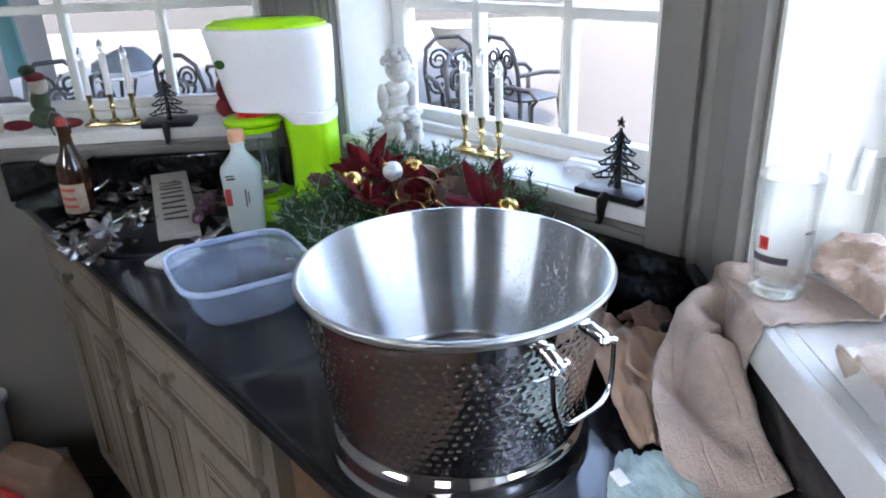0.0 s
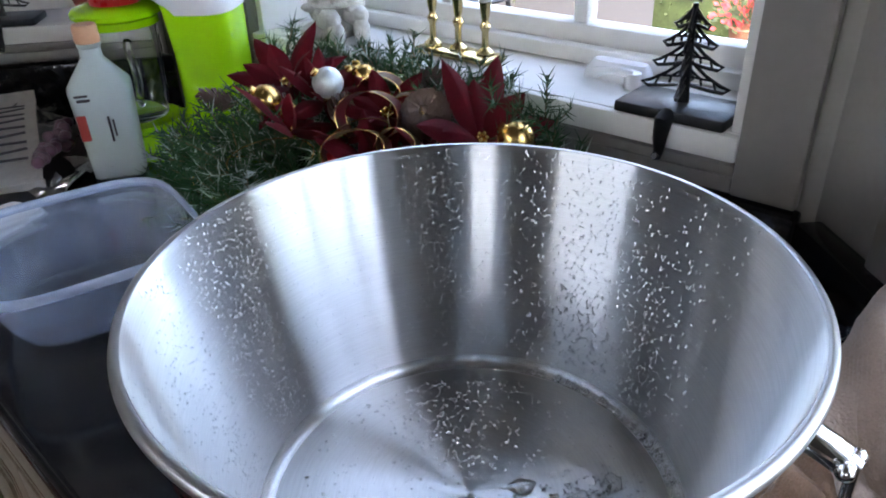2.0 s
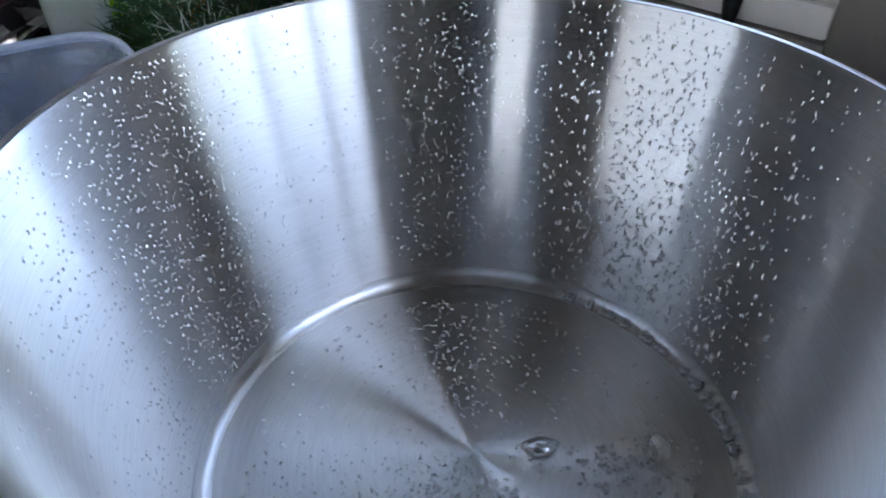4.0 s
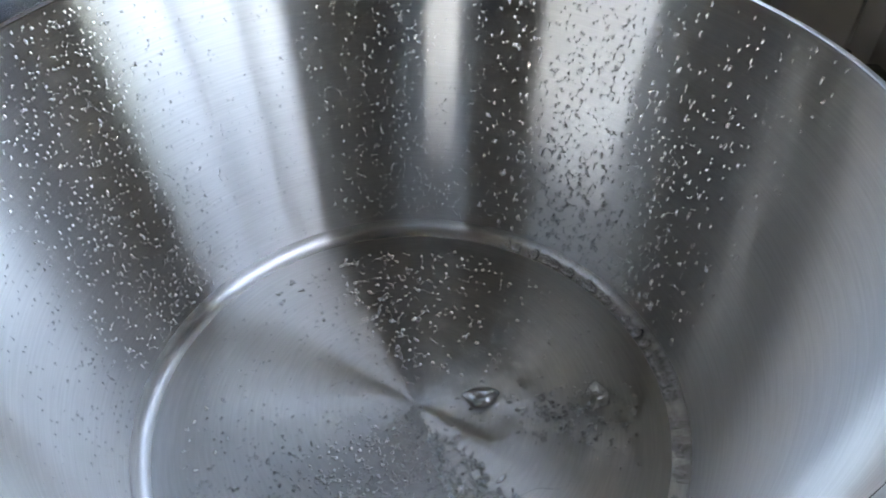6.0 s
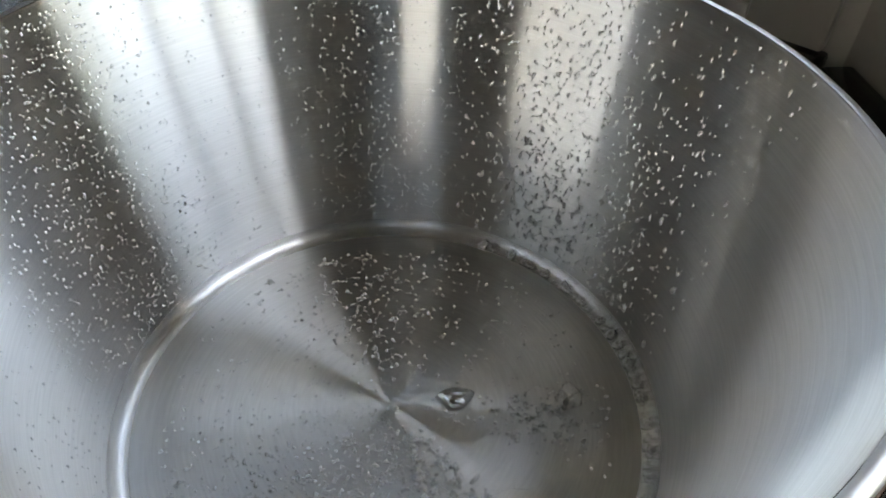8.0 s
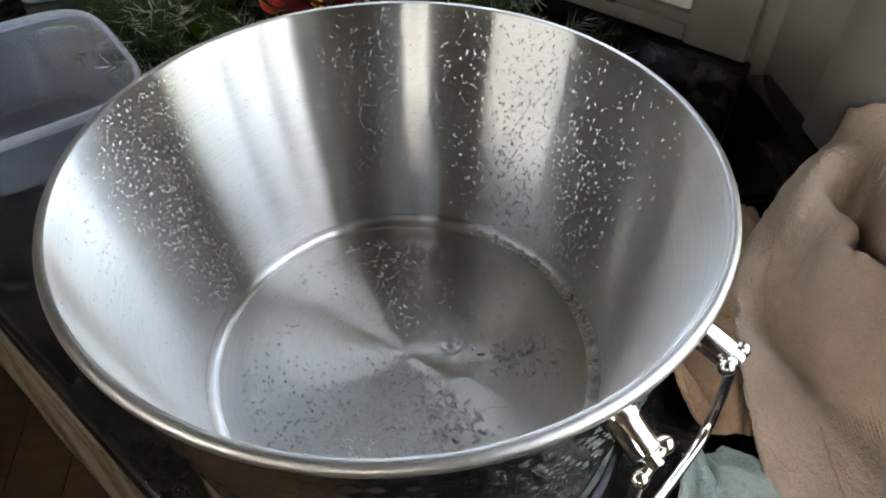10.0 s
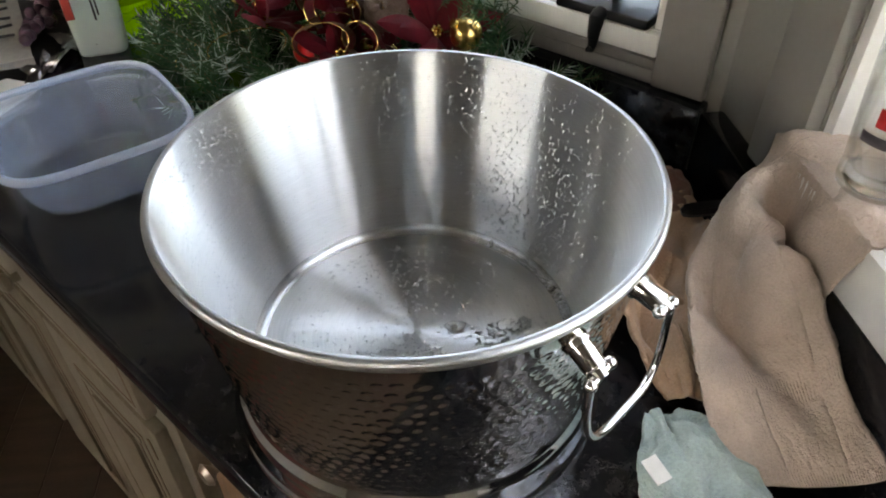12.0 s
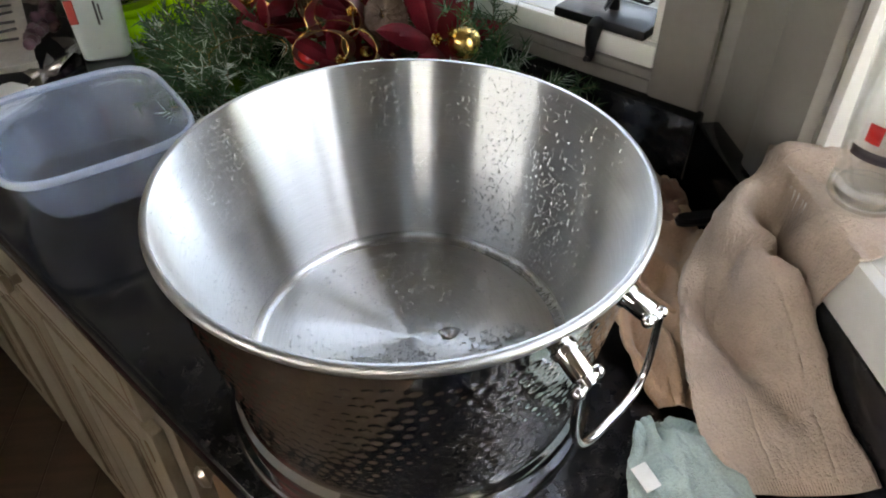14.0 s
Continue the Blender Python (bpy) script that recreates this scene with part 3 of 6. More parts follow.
# skirting of the window wall beside the cabinets
sk = part("baseboard", box(-2.1, -0.78, -0.016, -0.0005, 0.001, 0.12, 0.004), M["trim"])
sk.matrix_world = LEFT
tagged(sk, "white painted skirting board", "baseboard", kind="structure")

# ---- plastic container ----
M["plastic"] = mat("translucent blue plastic", (0.58, 0.71, 0.92), 0.12, var=0.06, scale=10, fine=200, bump=0.03, transmission=0.72, ior=1.35, alpha=0.40)
M["plastic_rim"] = mat("thick translucent plastic", (0.70, 0.80, 0.95), 0.15, var=0.04, scale=10, fine=200, bump=0.02, transmission=0.4, ior=1.4, alpha=0.7)
box_t = thing("food_container", "open translucent bluish plastic food container on the worktop", "container", -0.375, 0.368, COUNTER, 30)
ou = [(0, 0, 0.0005, 0.066, 0.066), (0, 0, 0.002, 0.074, 0.074), (0, 0, 0.010, 0.083, 0.083), (0, 0, 0.03, 0.094, 0.094), (0, 0, 0.072, 0.108, 0.108), (0, 0, 0.0725, 0.110, 0.110), (0, 0, 0.083, 0.1115, 0.1115)]
inn = [(0, 0, 0.0832, 0.1095, 0.1095), (0, 0, 0.073, 0.1065, 0.1065), (0, 0, 0.03, 0.0925, 0.0925), (0, 0, 0.011, 0.0815, 0.0815), (0, 0, 0.0035, 0.072, 0.072), (0, 0, 0.003, 0.05, 0.05)]
part("bowl", loft(ou + inn, 72, 4.2), M["plastic"], box_t, angle=60)
lip = [(0, 0, 0.0785, 0.1120, 0.1120), (0, 0, 0.0785, 0.1165, 0.1165), (0, 0, 0.081, 0.1175, 0.1175), (0, 0, 0.0868, 0.1165, 0.1165), (0, 0, 0.0885, 0.114, 0.114), (0, 0, 0.0868, 0.1105, 0.1105), (0, 0, 0.0840, 0.1100, 0.1100)]
part("rim", loft(lip, 72, 4.2, caps=False), M["plastic_rim"], box_t, "thick rounded plastic rim", angle=70)
part("water", loft([(0, 0, 0.0045, 0.070, 0.070), (0, 0, 0.006, 0.075, 0.075), (0, 0, 0.0075, 0.076, 0.076)], 72, 4.2), M["water"], box_t, "shallow water in the container")

# ---- frozen drink machine ----
M["green"] = mat("glossy lime green plastic", (0.36, 0.72, 0.01), 0.22, var=0.05, scale=6, fine=200, bump=0.01, coat=0.2)
M["white"] = mat("glossy white plastic", (0.80, 0.80, 0.82), 0.25, var=0.03, scale=6, fine=200, bump=0.01, coat=0.2)
M["darkgreen"] = mat("dark green badge", (0.04, 0.10, 0.02), 0.4, var=0.2, scale=60)
M["red"] = mat("red plastic", (0.55, 0.02, 0.02), 0.3, var=0.1, scale=20, bump=0.02)
M["glass"] = glass("clear glass", (0.97, 0.99, 0.98), 0.0, 1.45)
mm = thing("frozen_drink_machine", "lime green and white drink machine with glass jar", "drink machine", -0.378, 0.835, COUNTER, -8)
part("base", loft([(0.0, 0, 0.0, 0.135, 0.075, 3), (0.0, 0, 0.004, 0.138, 0.078, 3), (0, 0, 0.030, 0.136, 0.076, 3), (0, 0, 0.040, 0.128, 0.070, 3)], 64), M["green"], mm, "lime green plastic base", angle=50)
part("jar_tray", lathe([(0, 0.0405), (0.062, 0.0405), (0.070, 0.042), (0.073, 0.048), (0.069, 0.052), (0.060, 0.047), (0, 0.046)], 48, None, -0.068, -0.006), M["green"], mm, "round lime green jar tray")
part("column", loft([(0.074, 0.004, 0.0405, 0.054, 0.062, 3.4), (0.074, 0.004, 0.09, 0.050, 0.060, 3.4), (0.073, 0.004, 0.16, 0.050, 0.060, 3.4), (0.070, 0.004, 0.225, 0.053, 0.063, 3.4), (0.068, 0.004, 0.243, 0.054, 0.064, 3.4)], 56), M["green"], mm, "lime green column", angle=50)
hs = []
for k in range(13):
    t = k / 12
    z = 0.247 + 0.166 * t
    hs.append((0.010 - 0.016 * t, 0.004, z, 0.112 + 0.024 * t ** 0.7, 0.064 + 0.014 * t, 3.2))
hs += [(-0.008, 0.004, 0.418, 0.1365, 0.0765, 3.2), (-0.008, 0.004, 0.421, 0.132, 0.073, 3.2)]
housing = part("housing", loft(hs, 72), M["white"], mm, "glossy white plastic housing", angle=50)
part("collar", loft([(0.076, 0.004, 0.222, 0.0490, 0.0655, 3.2), (0.072, 0.004, 0.234, 0.0535, 0.0665, 3.2), (0.062, 0.004, 0.2465, 0.0635, 0.0665, 3.2)], 56), M["white"], mm)
part("lid", loft([(-0.008, 0.004, 0.4215, 0.128, 0.070, 3.0), (-0.008, 0.004, 0.428, 0.127, 0.069, 3.0), (-0.004, 0.004, 0.437, 0.105, 0.055, 2.8), (0, 0.004, 0.440, 0.07, 0.035, 2.6)], 64), M["green"], mm, "lime green top lid", angle=50)
part("catch", box(-0.122, -0.082, -0.022, 0.022, 0.424, 0.436, 0.004), M["green"], mm)
part("badge", loft([(-0.095, 0, 0, 0.012, 0.010, 2.2), (-0.095, 0, 0.0015, 0.011, 0.009, 2.2)], 20), M["darkgreen"], mm, "dark green badge").matrix_basis = Matrix.Translation((-0.0, -0.0735, 0.352)) @ pose(0, 0, 0, 96, 0, -4)
part("drive", lathe([(0, 0.232), (0.036, 0.232), (0.038, 0.246), (0.036, 0.2475), (0, 0.2475)], 40, None, -0.062, -0.004), M["red"], mm, "red drive collar")
part("jar_lid", lathe([(0, 0.212), (0.060, 0.212), (0.066, 0.216), (0.066, 0.222), (0.060, 0.2285), (0.042, 0.2315), (0, 0.2315)], 48, None, -0.064, -0.005), M["green"], mm, "lime green jar lid")
jar = part("jar", lathe([(0, 0.053), (0.042, 0.053), (0.047, 0.058), (0.050, 0.09), (0.053, 0.19), (0.058, 0.205), (0.058, 0.2115), (0.0555, 0.2115), (0.0505, 0.19), (0.0475, 0.09), (0.044, 0.063), (0, 0.061)], 48, None, -0.064, -0.005), M["glass"], mm, "clear glass jar", angle=60)
part("handle", tube([(-0.034 + 0.016 * math.sin(math.pi * k / 14), -0.052 - 0.026 * math.sin(math.pi * k / 14) ** 0.6, 0.185 - 0.095 * k / 14) for k in range(15)], 0.006, 12), M["glass"], jar, "clear glass handle")
part("jar_band", lathe([(0.0585, 0.200), (0.0600, 0.201), (0.0600, 0.2110), (0.0585, 0.2115)], 48, None, -0.064, -0.005), M["green"], jar)

# ---- bottles ----
M["frost"] = mat("frosted pale glass", (0.62, 0.70, 0.68), 0.35, var=0.06, scale=14, fine=300, bump=0.02, transmission=0.35, ior=1.3)
M["cork"] = mat("copper coloured stopper", (0.62, 0.33, 0.20), 0.45, var=0.15, scale=40, fine=200)
M["ink"] = mat("dark print", (0.05, 0.04, 0.05), 0.5)
M["redprint"] = mat("red print", (0.40, 0.05, 0.04), 0.45)
M["paper"] = mat("white paper label", (0.75, 0.74, 0.70), 0.6, var=0.08, scale=30)
gb = thing("gin_bottle", "frosted pale glass bottle with copper stopper and red label", "bottle", -0.455, 0.735, COUNTER, 12)
part("body", loft([(0, 0, 0.0, 0.034, 0.026, 5), (0, 0, 0.003, 0.037, 0.029, 5), (0, 0, 0.06, 0.0395, 0.031, 5), (0, 0, 0.135, 0.043, 0.034, 5), (0, 0, 0.142, 0.042, 0.033, 4.5), (0, 0, 0.166, 0.024, 0.021, 3), (0, 0, 0.178, 0.0155, 0.0155, 2), (0, 0, 0.192, 0.0145, 0.0145, 2), (0, 0, 0.194, 0.0165, 0.0165, 2), (0, 0, 0.199, 0.0165, 0.0165, 2)], 56), M["frost"], gb, angle=35)
part("stopper", lathe([(0, 0.1992), (0.0165, 0.1992), (0.0175, 0.202), (0.0170, 0.222), (0.0155, 0.2245), (0, 0.225)], 32), M["cork"], gb, "copper coloured stopper")
lab = part("label", box(-0.037, -0.024, -0.0345, -0.0300, 0.066, 0.104, 0.001), M["redprint"], gb, "dark red label swoosh")
for k, (x0, x1, z0, z1) in enumerate(((0.004, 0.007, 0.062, 0.1), (0.010, 0.0125, 0.07, 0.095), (-0.03, -0.012, 0.124, 0.128), (-0.032, -0.014, 0.131, 0.134))):
    part("print_bar", box(x0, x1, -0.0356, -0.0330, z0, z1, 0.0004), M["ink"], gb, "dark print")
M["brown"] = mat("brown bottle glass", (0.05, 0.018, 0.008), 0.06, var=0.1, scale=20, bump=0.0, transmission=0.3, ior=1.5, coat=0.3)
bb = thing("beer_bottle", "brown glass beer bottle with pale paper label", "bottle", -0.862, 0.815, COUNTER, 0)
part("body", lathe([(0, 0), (0.030, 0), (0.0335, 0.004), (0.0345, 0.02), (0.0345, 0.125), (0.032, 0.142), (0.020, 0.165), (0.0145, 0.185), (0.013, 0.215), (0.0145, 0.218), (0.0145, 0.226), (0.0125, 0.228), (0, 0.228)], 40), M["brown"], bb)
lb = lathe([(0.0349, 0.03), (0.0353, 0.031), (0.0353, 0.098), (0.0349, 0.099)], 40)
bmesh.ops.delete(lb, geom=[f for f in lb.faces if not (-2.9 < math.atan2(f.calc_center_median().y, f.calc_center_median().x) < -0.7)], context="FACES")
part("label", lb, mat("aged cream label", (0.36, 0.28, 0.21), 0.6, var=0.3, scale=60), bb, "cream paper label")
for z in (0.044, 0.062, 0.083):
    pb = lathe([(0.0355, z), (0.0357, z + 0.001), (0.0357, z + 0.006), (0.0355, z + 0.007)], 40)
    bmesh.ops.delete(pb, geom=[f for f in pb.faces if not (-2.5 < math.atan2(f.calc_center_median().y, f.calc_center_median().x) < -1.2)], context="FACES")
    part("print_bar", pb, M["redprint"], bb, "dark red print")
part("stopper", lathe([(0, 0.2285), (0.013, 0.2285), (0.0145, 0.233), (0.013, 0.243), (0.006, 0.247), (0, 0.248)], 24), M["redprint"], bb, "dark red stopper")
part("swing_wire", tube([(0.016, 0, 0.21), (0.020, -0.006, 0.23), (0.008, -0.012, 0.256), (-0.010, -0.012, 0.262), (-0.026, -0.008, 0.236), (-0.020, 0, 0.205)], 0.0022, 8), M["chrome"], bb, "bright metal swing-top wire")
# ---- garland ----
M["needle"] = mat("green plastic needles", (0.020, 0.080, 0.022), 0.5, var=0.5, scale=25, fine=200, bump=0)
M["frosted"] = mat("frosted needles", (0.46, 0.53, 0.50), 0.6, var=0.4, scale=60, bump=0)
M["velvet"] = mat("dark red velvet", (0.17, 0.009, 0.018), 0.7, var=0.45, scale=40, fine=600, bump=0.3, sheen=0.04, spec=0.2)
M["ribbon"] = mat("dark red satin ribbon", (0.12, 0.008, 0.014), 0.38, var=0.35, scale=50, fine=500, bump=0.2)
M["gold"] = mat("gold foil", (0.80, 0.52, 0.18), 0.25, 1.0, var=0.15, scale=60)
M["cone"] = mat("brown pine cone", (0.075, 0.036, 0.022), 0.65, var=0.5, scale=60, fine=400, color2=(0.15, 0.105, 0.085))
M["twig"] = mat("dry twig", (0.20, 0.14, 0.08), 0.8, var=0.4, scale=80)
M["silver"] = mat("frosted silver bauble", (0.62, 0.66, 0.66), 0.4, 0.6, var=0.25, scale=90, fine=500, bump=0.3)
gar = thing("christmas_garland", "green frosted pine garland with red poinsettias, gold baubles and cones", "garland", -0.03, 0.500, COUNTER, -25)
GA, GB_ = 0.325, 0.165
rng = random.Random(33)


def dome(x, y):
    q = (x / GA) ** 2 + (y / GB_) ** 2
    return 0.150 * max(0.0, 1 - q) ** 0.55


nv, nf, fv, ff, tv, tf = [], [], [], [], [], []
inv_wall = (MID.inverted() @ gar.matrix_world)


def clear_of_wall(p):
    """Keep the sprigs off the upstand and the wall, but let them rise over the sill."""
    q = inv_wall @ p
    return q.y < -0.036 or (q.y < 0.03 and q.z > SILL + 0.012 and -0.86 < q.x < -0.1)


def blade(vs, fs, p, d, length, w_):
    side = d.orthogonal().normalized()
    side = (Matrix.Rotation(rng.uniform(0, 6.28), 3, d) @ side) * w_
    up = d.cross(side).normalized() * w_ * 0.7
    b = len(vs)
    e = p + d * length
    for q in (p + side, p - side * 0.5 + up, p - side * 0.5 - up, e):
        vs.append(tuple(q))
    fs.extend(((b, b + 1, b + 3), (b + 1, b + 2, b + 3), (b + 2, b, b + 3)))


def sprig(p0, out, length, frost_p, n=40):
    tb = len(tv)
    side = out.orthogonal().normalized() * 0.0011
    up = out.cross(side)
    for q in (p0, p0 + out * length):
        for k in range(3):
            a = 2.094 * k
            tv.append(tuple(q + side * math.cos(a) + up * math.sin(a)))
    for k in range(3):
        tf.append((tb + k, tb + (k + 1) % 3, tb + 3 + (k + 1) % 3, tb + 3 + k))
    for k in range(n):
        t = k / n
        q = p0 + out * length * t
        dr = (out * 0.9 + Vector((rng.gauss(0, 1), rng.gauss(0, 1), rng.gauss(0, 1))).normalized()).normalized()
        ln = rng.uniform(0.018, 0.034) * (1.1 - 0.4 * t)
        if (q + dr * ln).z < 0.001 or not clear_of_wall(q + dr * ln):
            continue
        if rng.random() < frost_p:
            blade(fv, ff, q, dr, ln, 0.0013)
        else:
            blade(nv, nf, q, dr, ln, 0.0013)


count = 0
while count < 560:
    x, y = rng.uniform(-GA, GA), rng.uniform(-GB_, GB_)
    if (x / GA) ** 2 + (y / GB_) ** 2 > 0.97:
        continue
    z = dome(x, y) * rng.uniform(0.35, 1.0) + 0.012
    way = Vector((x / GA * 0.9, y / GB_ * 0.9, 0.25 + rng.random() * 0.6)) + Vector((rng.uniform(-0.7, 0.7), rng.uniform(-0.7, 0.7), rng.uniform(-0.2, 0.5)))
    way.normalize()
    p0 = Vector((x, y, z))
    length = rng.uniform(0.04, 0.075)
    w0 = gar.matrix_world @ p0
    if -0.17 < w0.x < 0.07 and w0.y < 0.53 and z > 0.075:
        way = (way + Vector((0, 0, -0.7))).normalized()
        length *= 0.6
        p0.z *= 0.8
    if not clear_of_wall(p0 + way * length * 1.1) or (p0 + way * length).z < 0.01:
        count += 0.1
        continue
    count += 1
    left_side = x + 0.15 * rng.random() < -0.02
    sprig(p0, way, length, (0.55 if rng.random() < 0.32 else 0.04) if left_side else (0.5 if rng.random() < 0.2 else 0.03))
# upright sprays along the wall, rising over the sill
to_local = gar.matrix_world.inverted() @ MID
for k in range(230):
    s = rng.uniform(-0.74, -0.26) if k % 5 < 2 else rng.uniform(-0.62, -0.36)
    p0 = to_local @ Vector((s, -0.055 - 0.05 * rng.random(), COUNTER + rng.uniform(0.07, 0.16)))
    way = (to_local.to_3x3() @ Vector((rng.uniform(-0.7, 0.7), rng.uniform(-0.9, 0.45), rng.uniform(0.5, 1.2)))).normalized()
    sprig(p0, way, rng.uniform(0.05, 0.085), 0.3 if rng.random() < 0.3 else 0.03)
tagged(raw("needles", nv, nf, M["needle"], gar, "green plastic pine needles", smooth=False), kind="stuff")
tagged(raw("frosted_needles", fv, ff, M["frosted"], gar, "white frosted pine needles", smooth=False), kind="stuff")
tagged(raw("twig", tv, tf, M["twig"], gar, "thin brown twigs", smooth=False), kind="stuff")
g_inv = gar.matrix_world.inverted()


def gl(x, y, z):
    return g_inv @ Vector((x, y, z))


def bauble(p, r, m, label):
    b = part("bauble", ball(r, *p, u=24, v=16), m, gar, label)
    part("bauble_cap", lathe([(0, 0), (r * 0.28, 0), (r * 0.28, r * 0.25), (0, r * 0.27)], 12), M["gold"], b).matrix_basis = Matrix.Translation(Vector(p) + Vector((-r * 0.55, -r * 0.4, r * 0.68))) @ pose(0, 0, 0, 30, -38, 0)
    return b


for p, r, k in (((-0.180, 0.495, 1.078), 0.0185, "gold"), ((0.094, 0.372, 1.060), 0.0200, "gold"), ((-0.025, 0.415, 1.032), 0.0095, "gold"), ((-0.064, 0.535, 1.088), 0.0150, "gold"),
                ((-0.107, 0.505, 1.092), 0.0185, "silver"), ((-0.158, 0.478, 1.066), 0.0075, "gold"), ((-0.150, 0.486, 1.068), 0.0070, "gold"), ((-0.154, 0.470, 1.060), 0.0065, "gold"),
                ((-0.083, 0.560, 1.090), 0.0065, "gold"), ((-0.073, 0.566, 1.094), 0.0065, "gold"), ((-0.056, 0.562, 1.092), 0.0065, "gold"), ((0.000, 0.405, 1.026), 0.0080, "silver"),
                ((-0.102, 0.402, 1.034), 0.0130, "red")):
    m_ = {"gold": M["gold"], "silver": M["silver"], "red": M["red"]}[k]
    bauble(gl(*p), r, m_, {"gold": "shiny gold bauble", "silver": "frosted silver bauble", "red": "small red bauble"}[k])


def petal(length, width, bend, fold=0.35):
    """A pointed leaf with a raised midrib, bent down along its length."""
    bm = bmesh.new()
    rows, n = [], 9
    for i in range(n + 1):
        t = i / n
        w_ = width * (math.sin(math.pi * min(1, t * 0.97 + 0.03)) ** 0.75) * (1 - 0.25 * t)
        z = bend * math.sin(t * 1.9) * length - 0.10 * length * t * t
        rows.append([bm.verts.new((t * length, s * w_, z - abs(s) * w_ * fold + (0.0011 if abs(s) < 0.3 else 0))) for s in (-1, -0.55, -0.1, 0.1, 0.55, 1)])
    for a, b in zip(rows, rows[1:]):
        for k in range(5):
            bm.faces.new((a[k], a[k + 1], b[k + 1], b[k]))
    top = list(bm.faces)
    ext = bmesh.ops.solidify(bm, geom=top, thickness=0.0008)
    return bm


def poinsettia(x, y, z, size, tilt, turn):
    fl = part("poinsettia", lathe([(0, -0.004), (0.006, -0.003), (0.007, 0.001), (0.004, 0.004), (0, 0.005)], 16), M["gold"], gar, "dark red velvet poinsettia with gold centre")
    fl.matrix_basis = Matrix.Translation(gl(x, y, z)) @ pose(0, 0, 0, tilt[0], tilt[1], turn)
    for ring, n, ln, up in ((0, 6, 1.0, 14), (1, 5, 0.68, 34)):
        for k in range(n):
            p = part("petal", petal(size * ln * rng.uniform(0.85, 1.1), size * 0.2, 0.12), M["velvet"], fl)
            p.matrix_basis = pose(0, 0, 0.001 * ring, 0, 0, 360 * k / n + ring * 30 + rng.uniform(-12, 12)) @ pose(0.004, 0, 0, 0, -up + rng.uniform(-14, 14), 0)
    for k in range(6):
        part("berry", ball(0.0032, 0.006 * math.cos(k), 0.006 * math.sin(k), 0.006 + 0.001 * (k % 2), u=10, v=8), M["gold"], fl)


poinsettia(-0.160, 0.560, 1.076, 0.080, (34, -12), 10)
poinsettia(0.060, 0.400, 1.050, 0.095, (44, 6), 42)
poinsettia(-0.150, 0.462, 1.048, 0.075, (40, -8), 140)
poinsettia(-0.115, 0.520, 1.066, 0.070, (36, -4), 85)
poinsettia(-0.040, 0.470, 1.060, 0.070, (40, 4), 20)
poinsettia(-0.060, 0.405, 1.025, 0.070, (46, -4), 65)
poinsettia(0.005, 0.395, 1.028, 0.065, (46, 8), 110)


def pine_cone(x, y, z, r, h, tilt, turn):
    c = part("pine_cone", lathe([(0, 0), (r * 0.3, h * 0.06), (r * 0.36, h * 0.35), (r * 0.22, h * 0.75), (0, h * 0.9)], 14), M["cone"], gar, "brown frosted pine cone")
    bm = bmesh.new()
    for k in range(70):
        t = k / 70
        a = k * 2.39996
        rr = r * (0.55 + 0.45 * math.sin(math.pi * (0.15 + 0.8 * t))) * (1 - 0.35 * t)
        zz = h * (0.05 + 0.88 * t)
        c_, s_ = math.cos(a), math.sin(a)
        w_ = r * 0.34 * (1 - 0.4 * t)
        b0 = Vector((c_ * rr * 0.45, s_ * rr * 0.45, zz))
        tip = Vector((c_ * rr * 1.15, s_ * rr * 1.15, zz + h * 0.16))
        sd = Vector((-s_, c_, 0)) * w_
        upv = Vector((0, 0, h * 0.035))
        v = [bm.verts.new(q) for q in (b0 - sd * 0.4, b0 + sd * 0.4, tip + sd, tip - sd, tip + Vector((c_, s_, 0.3)) * w_ * 0.5 + upv, b0 + upv)]
        for f in ((0, 1, 2, 3), (3, 2, 4), (0, 3, 4, 5), (1, 5, 4, 2), (0, 5, 1)):
            bm.faces.new([v[i] for i in f])
    tagged(part("cone_scale", bm, M["cone"], c, smooth=False), kind="stuff")
    c.matrix_basis = Matrix.Translation(gl(x, y, z)) @ pose(0, 0, 0, tilt, 0, turn)


pine_cone(0.006, 0.420, 1.070, 0.026, 0.034, 48, 5)
pine_cone(0.000, 0.520, 1.078, 0.020, 0.048, 78, 70)
pine_cone(-0.235, 0.585, 1.045, 0.014, 0.045, 70, -70)
pine_cone(-0.105, 0.470, 1.060, 0.017, 0.034, 50, 120)
pine_cone(0.165, 0.400, 0.985, 0.018, 0.040, 70, 30)


def ribbon_loop(name, pts, width, side):
    """A band with gold wired edges along points; side: its across direction."""
    bm = bmesh.new()
    rows = []
    n = len(pts)
    sd = Vector(side).normalized() * width / 2
    for i, p in enumerate(pts):
        rows.append([bm.verts.new(Vector(p) + sd * s) for s in (-1, -0.5, 0, 0.5, 1)])
    for a, b in zip(rows, rows[1:]):
        for k in range(4):
            bm.faces.new((a[k], a[k + 1], b[k + 1], b[k]))
    bmesh.ops.solidify(bm, geom=list(bm.faces), thickness=0.0007)
    r = part(name, bm, M["ribbon"], gar, "dark red ribbon with gold wired edge")
    for s in (-1, 1):
        part("gold_edge", tube([Vector(p) + sd * s for p in pts], 0.0005, 6), M["gold"], r, "gold wired edge")


def ring_pts(c, u, v, ru, rv, a0, a1, n=26):
    c, u, v = gl(*c), Vector(u).normalized(), Vector(v).normalized()
    return [c + u * ru * math.cos(radians(a0 + (a1 - a0) * i / n)) + v * rv * math.sin(radians(a0 + (a1 - a0) * i / n)) for i in range(n + 1)]


